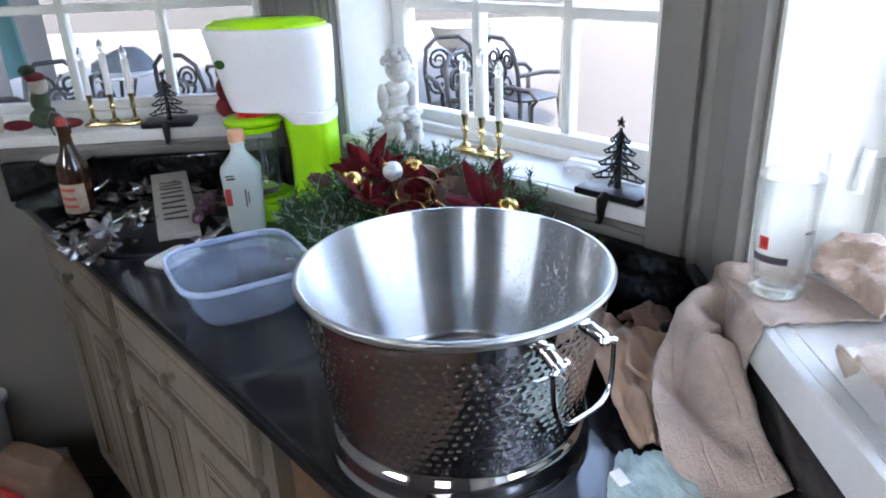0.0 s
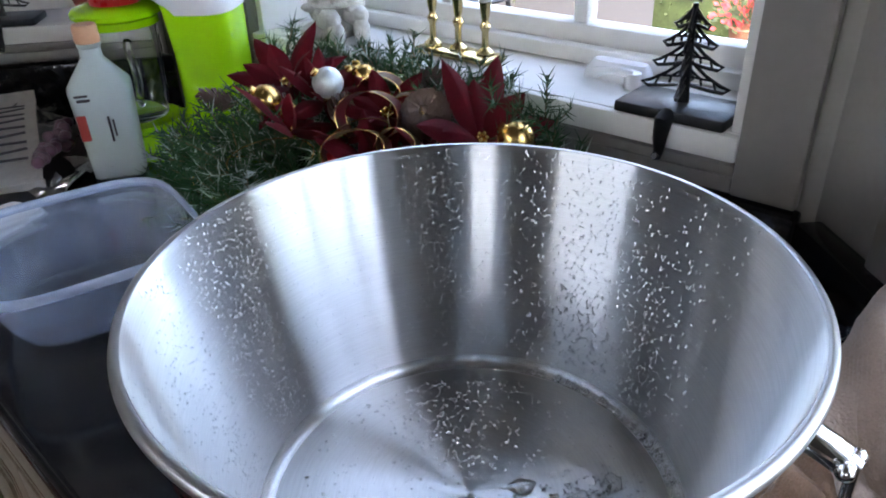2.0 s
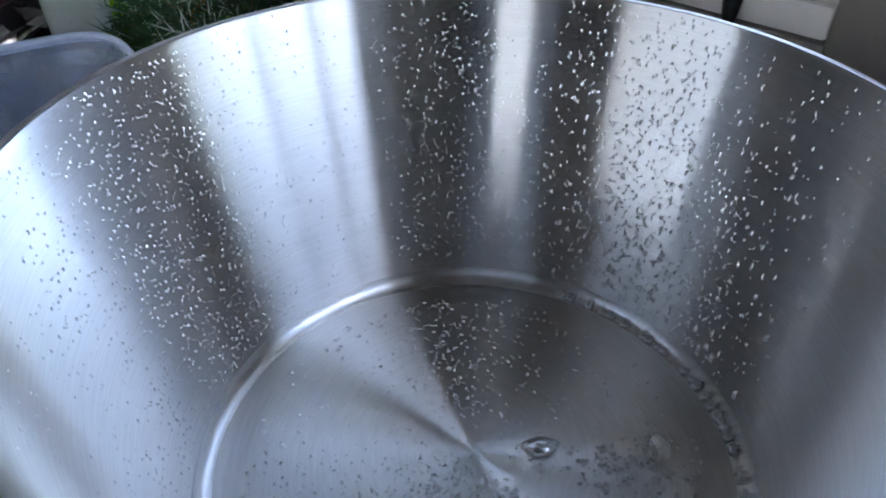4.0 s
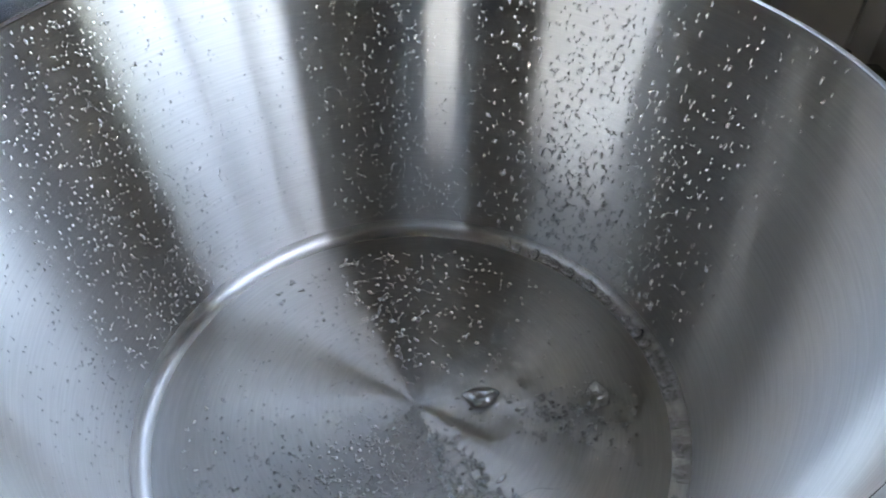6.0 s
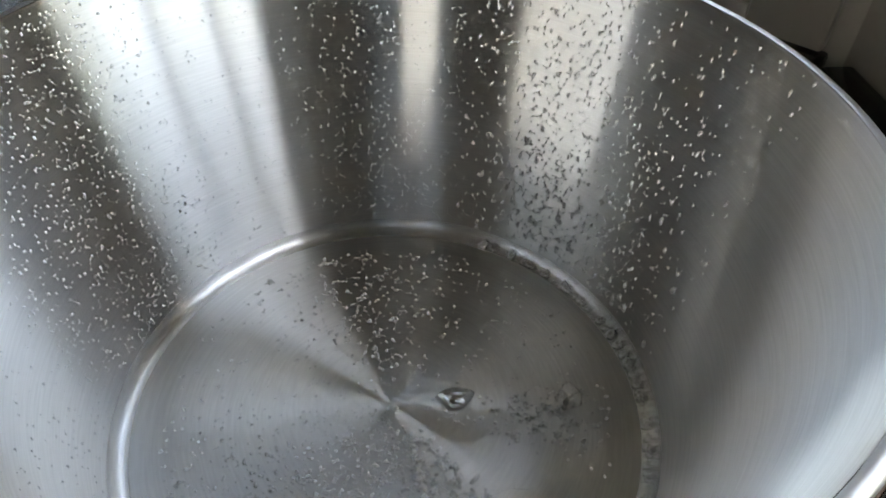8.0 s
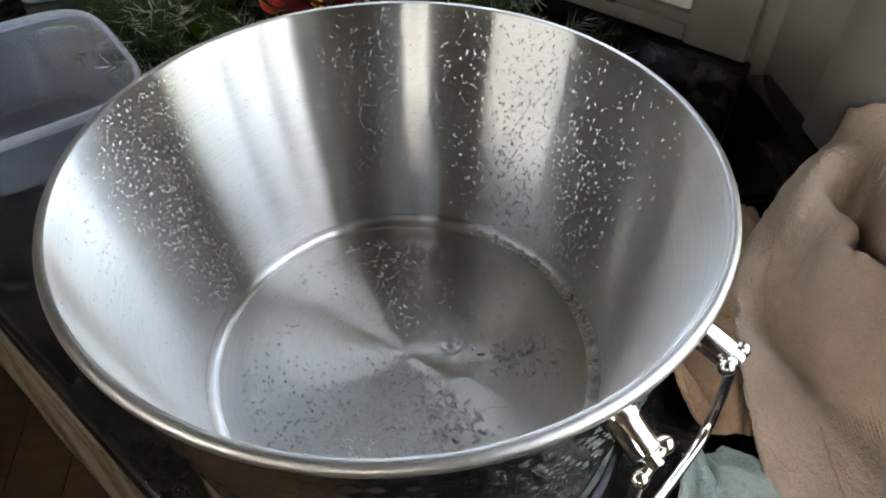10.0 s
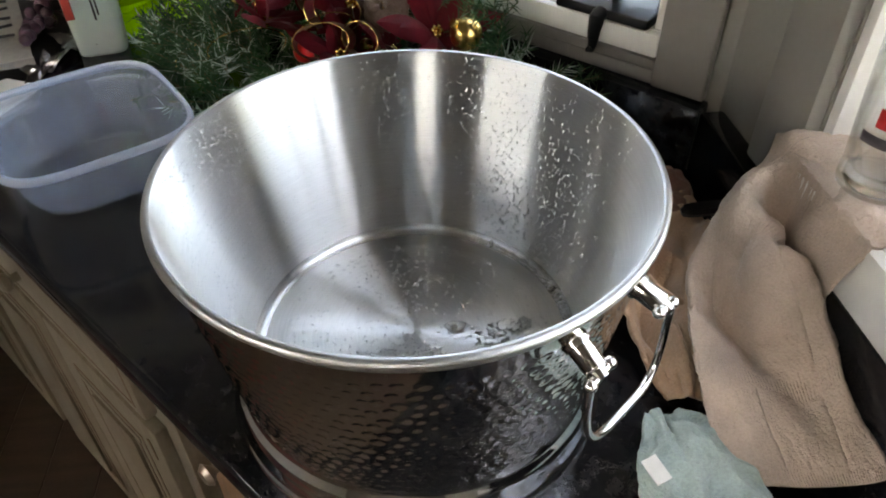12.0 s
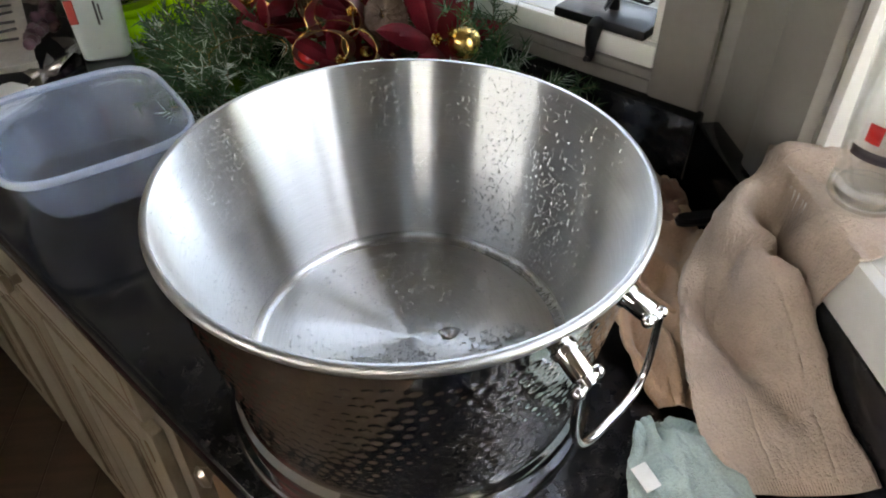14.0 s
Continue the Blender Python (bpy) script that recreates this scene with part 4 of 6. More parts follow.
for c0, u_, v_, ru, rv, a0, a1, w_, sd_ in (
        ((-0.058, 0.425, 1.076), (1, 0.1, 0), (0, 0.25, 1), 0.036, 0.027, -60, 240, 0.032, (0.1, -1, 0.3)),
        ((-0.020, 0.432, 1.072), (1, -0.5, 0.1), (0.1, 0.3, 1), 0.030, 0.024, -80, 220, 0.030, (0.4, -1, 0.2)),
        ((-0.075, 0.395, 1.050), (1, 0.3, 0), (0, 0.5, 1), 0.034, 0.022, -30, 260, 0.028, (0.1, -1, 0.4)),
        ((-0.030, 0.392, 1.052), (1, -0.2, 0), (0, 0.4, 1), 0.026, 0.020, -40, 250, 0.028, (0.2, -1, 0.4)),
        ((-0.045, 0.500, 1.080), (1, 0, 0), (0, 0.1, 1), 0.028, 0.020, -60, 240, 0.028, (0.2, -1, 0.1))):
    ribbon_loop("ribbon_loop", ring_pts(c0, u_, v_, ru, rv, a0, a1), w_, sd_)
for c0, ru in (((-0.175, 0.435, 1.030), 0.05), ((-0.02, 0.405, 1.045), 0.04), ((-0.24, 0.50, 0.985), 0.045), ((-0.07, 0.40, 1.06), 0.035)):
    part("gold_wire", tube(ring_pts(c0, (1, 0.4, 0.1), (0.1, 0.4, 1), ru, 0.022, -20, 200), 0.0006, 6), M["gold"], gar, "curled gold wire")

# ---- things on the sills ----
M["black"] = mat("black cast metal", (0.012, 0.012, 0.014), 0.35, 0.4, var=0.4, scale=60, fine=300, bump=0.1)
M["brass"] = mat("polished brass", (0.60, 0.48, 0.24), 0.16, 1.0, var=0.1, scale=40, bump=0.02)
M["candle"] = mat("white plastic candle", (0.80, 0.79, 0.76), 0.35, var=0.04, scale=20)


def tree_holder(m, s, d, label):
    th = thing("stocking_holder", label, "stocking holder", group="tree stocking holders")
    th.matrix_world = m @ pose(s, d, SILL + 0.0008)
    part("base_plate", box(-0.063, 0.063, -0.040, 0.034, 0, 0.013, 0.003), M["black"], th)
    part("hook", tube([(0, -0.036, 0.006), (0, -0.046, 0.003), (0, -0.049, -0.014), (0, -0.048, -0.030), (0, -0.053, -0.036), (0, -0.059, -0.033)], [0.010, 0.010, 0.008, 0.006, 0.005, 0.0035], 10), M["black"], th)
    part("trunk", tube([(0, 0, 0.013), (0, 0, 0.03), (0, 0, 0.118)], [0.007, 0.0055, 0.003], 10), M["black"], th)
    for plane in range(2):
        for k, (z0, w_) in enumerate(((0.030, 0.047), (0.054, 0.037), (0.076, 0.028), (0.096, 0.018))):
            for sgn in (-1, 1):
                h = 0.030 - 0.004 * k
                out = [(0, 0, z0 + h), (sgn * w_ * 0.45, 0, z0 + h * 0.42), (sgn * w_ * 0.8, 0, z0 + h * 0.1), (sgn * w_, 0, z0), (sgn * w_ * 0.85, 0, z0 - 0.004), (sgn * w_ * 0.5, 0, z0 - 0.002), (0, 0, z0 + 0.002)]
                bm = tube(out, 0.0021, 6)
                tube([(0, 0, z0 + h * 0.7), (sgn * w_ * 0.33, 0, z0 + h * 0.3), (sgn * w_ * 0.36, 0, z0 + 0.002)], 0.0016, 6, bm)
                tube([(0, 0, z0 + h * 0.35), (sgn * w_ * 0.6, 0, z0 + h * 0.28), (sgn * w_ * 0.68, 0, z0 - 0.001)], 0.0015, 6, bm)
                b = part("branch", bm, M["black"], th)
                b.matrix_basis = pose(0, 0, 0, 0, 0, 90 * plane + 12)
    st = bmesh.new()
    ring = [(0.010 if k % 2 == 0 else 0.0042) for k in range(10)]
    fr = [st.verts.new((r * math.sin(math.pi * k / 5), -0.002, 0.127 + r * math.cos(math.pi * k / 5))) for k, r in enumerate(ring)]
    bk = [st.verts.new((r * math.sin(math.pi * k / 5), 0.002, 0.127 + r * math.cos(math.pi * k / 5))) for k, r in enumerate(ring)]
    st.faces.new(fr)
    st.faces.new(bk[::-1])
    for k in range(10):
        st.faces.new((fr[k], bk[k], bk[(k + 1) % 10], fr[(k + 1) % 10]))
    part("star", st, M["black"], th, smooth=False)
    return th


tree_holder(MID, -0.165, 0.026, "black openwork metal tree stocking holder on the white sill")
tree_holder(LEFT, -0.315, 0.026, "black openwork metal tree stocking holder on the bay sill")


def candle_lamp(m, s, d, spread, label):
    cl = thing("candle_lamp", label, "candle lamp", group="electric candle lamps")
    cl.matrix_world = m @ pose(s, d, SILL + 0.0008)
    part("base", box(-spread - 0.02, spread + 0.02, -0.022, 0.022, 0, 0.010, 0.004), M["brass"], cl, "polished brass base")
    for k, (x, h) in enumerate(((-spread, 0.163), (0, 0.180), (spread, 0.163))):
        holder = part("holder", lathe([(0, 0.0102), (0.013, 0.0102), (0.013, 0.014), (0.005, 0.020), (0.0045, 0.040), (0.008, 0.048), (0.0045, 0.055), (0.0065, 0.066), (0.0085, 0.080), (0, 0.080)], 20, None, x), M["brass"], cl, "turned brass candle cup")
        part("candle", lathe([(0, 0.0805), (0.0085, 0.0805), (0.0085, h), (0.0075, h + 0.002), (0, h + 0.002)], 20, None, x), M["candle"], cl, "white plastic candle tube")
        part("bulb", lathe([(0, h + 0.0025), (0.005, h + 0.003), (0.0088, h + 0.014), (0.0072, h + 0.024), (0.003, h + 0.033), (0, h + 0.036)], 16, None, x), M["glass"], cl, "clear flame bulb")
    return cl


candle_lamp(MID, -0.513, 0.062, 0.047, "three-armed electric candle lamp with brass cups on the sill")
candle_lamp(LEFT, -0.460, 0.055, 0.052, "three-armed electric candle lamp with brass base in the bay")

# cherub figurine, one plain mesh
M["plaster"] = mat("antiqued white plaster", (0.66, 0.65, 0.62), 0.6, color2=(0.36, 0.34, 0.31), scale=40, fine=200, bump=0.3)
bm = bmesh.new()
for x, y, z, r, sx, sy, sz in ((0, 0, 0.015, 0.05, 1.25, 0.9, 0.35), (0, 0.005, 0.055, 0.038, 1.05, 0.9, 1.1), (0, 0.008, 0.105, 0.034, 1.0, 0.8, 1.25), (0, -0.004, 0.128, 0.030, 1.15, 0.8, 0.7),
                               (0.004, -0.010, 0.180, 0.0335, 0.95, 1, 1.12), (-0.040, -0.008, 0.110, 0.015, 0.9, 1, 2.3), (0.040, -0.008, 0.110, 0.015, 0.9, 1, 2.3), (-0.022, -0.035, 0.075, 0.014, 1.9, 0.9, 0.9),
                               (0.022, -0.035, 0.075, 0.014, 1.9, 0.9, 0.9), (-0.026, -0.034, 0.042, 0.021, 0.9, 1.8, 0.9), (0.026, -0.034, 0.042, 0.021, 0.9, 1.8, 0.9), (-0.024, -0.060, 0.020, 0.016, 0.9, 1, 1.5),
                               (0.024, -0.060, 0.020, 0.016, 0.9, 1, 1.5), (0, -0.038, 0.066, 0.02, 2.3, 0.9, 0.5), (0.050, 0.035, 0.135, 0.024, 1.2, 0.4, 1.2), (0.064, 0.04, 0.150, 0.014, 1.2, 0.5, 1.3)):
    ball(r, x, y, z, bm, 16, 12, sx, sy, sz)
crng = random.Random(5)
for k in range(60):
    a, e = crng.uniform(0, 6.28), crng.uniform(0.1, 1.5)
    d_ = Vector((math.cos(a) * math.cos(e), math.sin(a) * math.cos(e), math.sin(e)))
    if d_.y < -0.45 and d_.z < 0.45:
        continue
    p = Vector((0.004, -0.008, 0.186)) + Vector((d_.x * 0.033, d_.y * 0.034, d_.z * 0.036))
    ball(0.0085 * crng.uniform(0.7, 1.2), *p, bm, 8, 6)
for k in range(22):
    a = crng.uniform(-2.9, -0.2)
    ball(0.010 * crng.uniform(0.6, 1.2), 0.05 * math.cos(a), 0.05 * math.sin(a), 0.062 + crng.uniform(-0.008, 0.014), bm, 8, 6, 1.5, 1, 0.8)
ch = part("cherub_figurine", bm, M["plaster"])
ch.matrix_world = Matrix.Translation((-0.115, 0.830, SILL + 0.0005)) @ pose(0, 0, 0, 0, 0, 28) @ Matrix.Scale(0.90, 4)
tagged(ch, "antiqued white plaster cherub figurine sitting on the sill", "figurine")

# elf doll, one plain mesh
M["felt"] = mat("red felt", (0.16, 0.014, 0.018), 0.85, var=0.3, scale=50, fine=500, bump=0.4)
M["felt_g"] = mat("green felt", (0.05, 0.07, 0.035), 0.85, var=0.3, scale=50, fine=500, bump=0.4)
M["cream"] = mat("cream felt", (0.45, 0.38, 0.32), 0.85, var=0.3, scale=50, fine=500, bump=0.4)
bm = bmesh.new()
seq = ((0, 0, 0.030, 0.030, 1.3, 0.9, 0.95, 1), (0, 0, 0.075, 0.026, 1.0, 0.9, 1.2, 1), (0.004, 0, 0.118, 0.024, 1, 1, 1.05, 2), (0.0, 0, 0.140, 0.024, 1.1, 1.05, 0.55, 0), (-0.016, 0, 0.158, 0.018, 1.2, 1, 0.9, 1),
       (-0.06, -0.03, 0.020, 0.016, 2.6, 1, 0.9, 0), (0.07, -0.03, 0.020, 0.016, 2.6, 1, 0.9, 0), (-0.105, -0.035, 0.034, 0.015, 0.9, 0.9, 2.0, 2), (-0.108, -0.035, 0.085, 0.016, 0.9, 1, 1.4, 0), (0.02, -0.024, 0.055, 0.012, 2, 1, 1, 1))
for x, y, z, r, sx, sy, sz, mi in seq:
    k0 = len(bm.faces)
    ball(r, x, y, z, bm, 14, 10, sx, sy, sz)
    bm.faces.ensure_lookup_table()
    for f in bm.faces[k0:]:
        f.material_index = mi
elf = part("elf_doll", bm, [M["felt"], M["felt_g"], M["cream"]])
elf.matrix_world = LEFT @ pose(-0.630, 0.050, SILL + 0.001) @ Matrix.Scale(0.93, 4)
tagged(elf, "small felt elf doll in red and green sitting on the sill", "doll")
bm = ball(0.03, 0, 0, 0.028, None, 14, 10, 1, 0.9, 0.95)
ball(0.026, 0.0, 0, 0.075, bm, 14, 10, 0.9, 0.9, 1.3)
ball(0.019, 0.0, 0, 0.118, bm, 14, 10)
st2 = part("santa_doll", bm, M["felt"])
st2.matrix_world = LEFT @ pose(-0.175, 0.07, SILL + 0.001)
tagged(st2, "small dark red felt doll on the bay sill", "doll")

# window crank on the middle sill
cr = thing("window_crank", "white metal casement window operator with folded crank handle", "window crank")
cr.matrix_world = MID @ pose(-0.280, 0.080, SILL + 0.0006)
part("housing", loft([(0, 0.015, 0, 0.045, 0.018), (0, 0.015, 0.012, 0.043, 0.016), (0, 0.018, 0.022, 0.036, 0.010)], 32), M["white"], cr)
part("hub", lathe([(0, 0.0), (0.011, 0.0), (0.010, 0.018), (0, 0.02)], 20, None, 0.03, -0.006), M["white"], cr)
part("handle", tube([(0.03, -0.008, 0.016), (0.015, -0.014, 0.020), (-0.005, -0.016, 0.018), (-0.02, -0.012, 0.012)], [0.006, 0.005, 0.005, 0.007], 12), M["white"], cr)

# sash hardware of the right window
hg = part("hinge", box(0.192, 0.236, 0.1462, 0.1496, 1.235, 1.335, 0.001), M["chrome"], win_right, "pale metal hinge plate")
part("lever", tube([(0.205, 0.125, 1.235), (0.205, 0.12, 1.21), (0.206, 0.118, 1.18)], [0.008, 0.006, 0.007], 10), M["white"], win_right)

# ---- vine plaque ----
M["pewter"] = mat("polished pewter", (0.66, 0.65, 0.65), 0.2, 1.0, var=0.3, scale=40, fine=200, bump=0.2)
M["grape"] = mat("purple glazed grapes", (0.09, 0.04, 0.06), 0.3, var=0.4, scale=50, coat=0.2)
M["scroll"] = mat("aged white enamel", (0.70, 0.66, 0.60), 0.5, var=0.18, scale=25, fine=120)
vp = thing("vine_plaque", "pewter vine leaf plaque with grapes and lettered white scroll", "plaque", -0.64, 0.80, COUNTER, 0)
ax = Vector((0.37, -0.93, 0)).normalized()
cx = Vector((0.93, 0.37, 0)).normalized()
rows, bm = [], bmesh.new()
N = 30
for i in range(N + 1):
    t = i / N
    l_ = -0.20 + 0.40 * t
    z = 0.040 + 0.010 * math.sin(t * 5.5) + (0.018 * (1 - t / 0.1) ** 2 if t < 0.1 else 0)
    if t > 0.9:
        a = (t - 0.9) / 0.1 * 4.2
        l_ = 0.16 + 0.014 * math.sin(a)
        z = 0.036 - 0.014 * (1 - math.cos(a)) + 0.004
    p = ax * l_ + Vector((0, 0, z))
    rows.append([bm.verts.new(p + cx * 0.043 * s) for s in (-1, -0.5, 0, 0.5, 1)])
for a, b in zip(rows, rows[1:]):
    for k in range(4):
        bm.faces.new((a[k], a[k + 1], b[k + 1], b[k]))
bmesh.ops.solidify(bm, geom=list(bm.faces), thickness=0.0022)
scroll = part("scroll", bm, M["scroll"], vp, "white enamel scroll with dark lettering")
for i in range(9):
    t = 0.16 + 0.07 * i
    l_ = -0.20 + 0.40 * t
    z = 0.040 + 0.010 * math.sin(t * 5.5) + 0.0026
    w_ = 0.0032
    p = part("print_bar", box(-0.026, 0.026, -w_, w_, -0.0004, 0.0010), M["ink"], scroll, "dark lettering", smooth=False)
    tl = math.degrees(math.atan2(0.010 * 5.5 * math.cos(t * 5.5), 0.40))
    p.matrix_basis = Matrix.Translation(ax * l_ + Vector((0, 0, z))) @ pose(0, 0, 0, 0, 0, math.degrees(math.atan2(cx.y, cx.x)) + (9 if i % 2 else -7)) @ pose(0, 0, 0, -tl)


def vine_leaf(r):
    """Lobed leaf with raised veins and a turned-up edge."""
    bm = bmesh.new()
    n = 30
    c = bm.verts.new((0, 0, 0.004))
    mid, out = [], []
    for k in range(n):
        a = 2 * math.pi * k / n
        rr = r * (0.70 + 0.24 * math.cos(5 * a) + 0.08 * math.cos(15 * a))
        mid.append(bm.verts.new((rr * 0.55 * math.cos(a), rr * 0.55 * math.sin(a), 0.004 + 0.0035 * math.cos(5 * a))))
        out.append(bm.verts.new((rr * math.cos(a), rr * math.sin(a), 0.001 + 0.006 * math.cos(5 * a + 0.6))))
    for k in range(n):
        j = (k + 1) % n
        bm.faces.new((c, mid[k], mid[j]))
        bm.faces.new((mid[k], out[k], out[j], mid[j]))
    bmesh.ops.solidify(bm, geom=list(bm.faces), thickness=0.0018)
    return bm


vr = random.Random(8)
for x, y, z, r in ((-0.17, 0.02, 0.020, 0.050), (-0.13, -0.09, 0.022, 0.045), (-0.04, -0.19, 0.020, 0.045), (-0.18, 0.13, 0.022, 0.050), (-0.10, 0.07, 0.030, 0.045), (-0.07, -0.04, 0.028, 0.040), (-0.22, -0.04, 0.016, 0.040),
                   (0.05, 0.10, 0.028, 0.045), (0.11, 0.15, 0.024, 0.05), (0.13, 0.03, 0.026, 0.045), (0.15, -0.07, 0.022, 0.045), (0.12, -0.16, 0.018, 0.040), (-0.02, 0.17, 0.026, 0.045), (-0.08, -0.24, 0.016, 0.035), (0.17, 0.10, 0.02, 0.04), (-0.21, 0.07, 0.034, 0.04), (-0.12, 0.14, 0.036, 0.04), (-0.15, -0.03, 0.036, 0.042), (-0.10, -0.14, 0.034, 0.04), (-0.03, -0.11, 0.034, 0.035), (-0.20, -0.12, 0.018, 0.045), (-0.14, -0.2, 0.02, 0.04), (-0.06, 0.12, 0.036, 0.038)):
    lf = part("leaf", vine_leaf(r), M["pewter"], vp, "polished pewter vine leaf")
    lf.matrix_basis = pose(x, y, z, vr.uniform(-28, 28), vr.uniform(-28, 28), vr.uniform(0, 360))
for k in range(30):
    t = k / 30
    part("grape", ball(0.0095, 0.085 + vr.uniform(-0.028, 0.028) * (1.1 - t), 0.05 - 0.16 * t + vr.uniform(-0.01, 0.01), 0.035 + vr.uniform(0, 0.02) * (1 - t * 0.6), u=12, v=8), M["grape"], vp, "purple glazed grape")
for pts in (((-0.2, 0.1, 0.01), (-0.1, 0.0, 0.03), (-0.12, -0.1, 0.02), (-0.05, -0.22, 0.008)), ((-0.22, 0.16, 0.05), (-0.26, 0.1, 0.03), (-0.2, 0.02, 0.02), (-0.24, -0.06, 0.006)), ((0.02, 0.2, 0.02), (0.1, 0.12, 0.03), (0.14, 0.0, 0.02), (0.13, -0.18, 0.006))):
    sm = []
    for i in range(len(pts) - 1):
        for k in range(8):
            sm.append(Vector(pts[i]).lerp(Vector(pts[i + 1]), k / 8) + Vector((0.006 * math.sin(k * 0.8), 0.006 * math.cos(k * 0.8), 0)))
    part("vine_stem", tube(sm, 0.0032, 8), M["pewter"], vp)
part("back_plate", loft([(-0.02, -0.02, 0.0, 0.15, 0.19, 2.4), (-0.02, -0.02, 0.006, 0.15, 0.19, 2.4), (-0.02, -0.02, 0.016, 0.12, 0.16, 2.4)], 40), M["black"], vp, "black backing of the plaque")
pp = part("folded_paper", loft([(0, 0, 0.0, 0.035, 0.05, 8), (0, 0, 0.005, 0.035, 0.05, 8), (0.002, 0.002, 0.009, 0.032, 0.046, 8)], 32), M["paper"])
pp.matrix_world = pose(-0.572, 0.575, COUNTER + 0.0005, 0, 0, -25)
tagged(pp, "folded white paper on the worktop", "paper")

# dark plate and silver dish in the corner
M["bottleglass"] = mat("dark green glazed ware", (0.015, 0.03, 0.022), 0.12, var=0.3, scale=30, bump=0.02, coat=0.3)
pl = part("plate", lathe([(0, 0.004), (0.03, 0.0), (0.036, 0.0), (0.055, 0.008), (0.072, 0.016), (0.074, 0.0185), (0.071, 0.018), (0.054, 0.011), (0.034, 0.006), (0, 0.006)], 48), M["bottleglass"])
pl.matrix_world = pose(-1.0, 0.925, COUNTER + 0.0005)
tagged(pl, "dark green glazed plate on the worktop", "plate")
sd = thing("silver_dish", "silver footed dish behind the beer bottle", "dish", -0.93, 0.935, COUNTER + 0.0005)
part("foot", lathe([(0, 0.02), (0.03, 0.02), (0.032, 0.022), (0.012, 0.032), (0.009, 0.08), (0.014, 0.098), (0, 0.098)], 32), M["chrome"], sd)
part("bowl", lathe([(0, 0.0985), (0.02, 0.0985), (0.052, 0.108), (0.062, 0.118), (0.063, 0.121), (0.060, 0.1205), (0.05, 0.111), (0, 0.1035)], 48), M["chrome"], sd)

# ---- cloths ----
def cloth(name, color, label, category, grid, fold, thick=0.004, seed=1, n=(64, 96), rib=True, z_floor=None, color2=None):
    """A draped towel: rows of left and right points, with folds along it."""
    m_ = mat(name + " terry", color, 0.95, var=0.3, scale=30, fine=420, bump=1.0, sheen=0.2, color2=color2)
    nu, nv_ = n
    r_ = random.Random(seed)
    ph = [r_.uniform(0, 6.28) for _ in range(6)]
    rows = []
    k = len(grid) - 1

    def cat(p, t):
        f = t * k
        i = min(int(f), k - 1)
        t_ = f - i
        q = [Vector(grid[max(0, min(k, i + o))][p]) for o in (-1, 0, 1, 2)]
        return 0.5 * (2 * q[1] + (q[2] - q[0]) * t_ + (2 * q[0] - 5 * q[1] + 4 * q[2] - q[3]) * t_ ** 2 + (3 * q[1] - q[0] - 3 * q[2] + q[3]) * t_ ** 3)

    verts = []
    for j in range(nv_ + 1):
        v = j / nv_
        a, b = cat(0, v), cat(1, v)
        a2, b2 = cat(0, min(1, v + 0.01)), cat(1, min(1, v + 0.01))
        a1, b1 = cat(0, max(0, v - 0.01)), cat(1, max(0, v - 0.01))
        for i in range(nu + 1):
            u = i / nu
            p = a.lerp(b, u)
            dv = a2.lerp(b2, u) - a1.lerp(b1, u)
            nrm = (b - a).cross(dv)
            nrm = nrm.normalized() if nrm.length > 1e-9 else Vector((0, 0, 1))
            if nrm.z < -0.2 or (abs(nrm.z) <= 0.2 and nrm.x > 0):
                nrm = -nrm
            s = math.sin(u * 5.0 + ph[0] + 2.6 * math.sin(v * 5 + ph[1])) * 0.8 + math.sin(u * 8 + v * 12 + ph[2]) * 0.3 + (1 - 2 * abs(noise.noise(Vector((u * 3.2, v * 4.5, seed))))) * 0.9 + noise.noise(Vector((u * 9, v * 11, seed + 5))) * 0.35 - 0.5
            env = fold(v)
            h = env * (s + 0.15)
            for c0, c1, w0 in ((0.22, 0.16, 0.07), (0.72, -0.22, 0.06), (0.48, 0.1, 0.045)):
                uc = c0 + c1 * math.sin(3.2 * v + ph[3])
                h += env * 0.55 * math.exp(-((u - uc) / w0) ** 2)
            if rib and (0.35 < v < 0.39 or 0.745 < v < 0.785 or v > 0.945):
                h -= 0.0030 - 0.0026 * (i % 2)
            h += 0.0011 * noise.noise(p * 420)
            q = p + nrm * h
            if z_floor is not None:
                q.z = max(q.z, z_floor + 0.001 * r_.random())
            verts.append(q)
    faces = []
    w_ = nu + 1
    for j in range(nv_):
        for i in range(nu):
            faces.append((j * w_ + i, j * w_ + i + 1, (j + 1) * w_ + i + 1, (j + 1) * w_ + i))
    ob = raw(name, [tuple(v) for v in verts], faces, m_)
    sm = ob.modifiers.new("thickness", "SOLIDIFY")
    sm.thickness, sm.offset = thick, 0
    return tagged(ob, label, category)


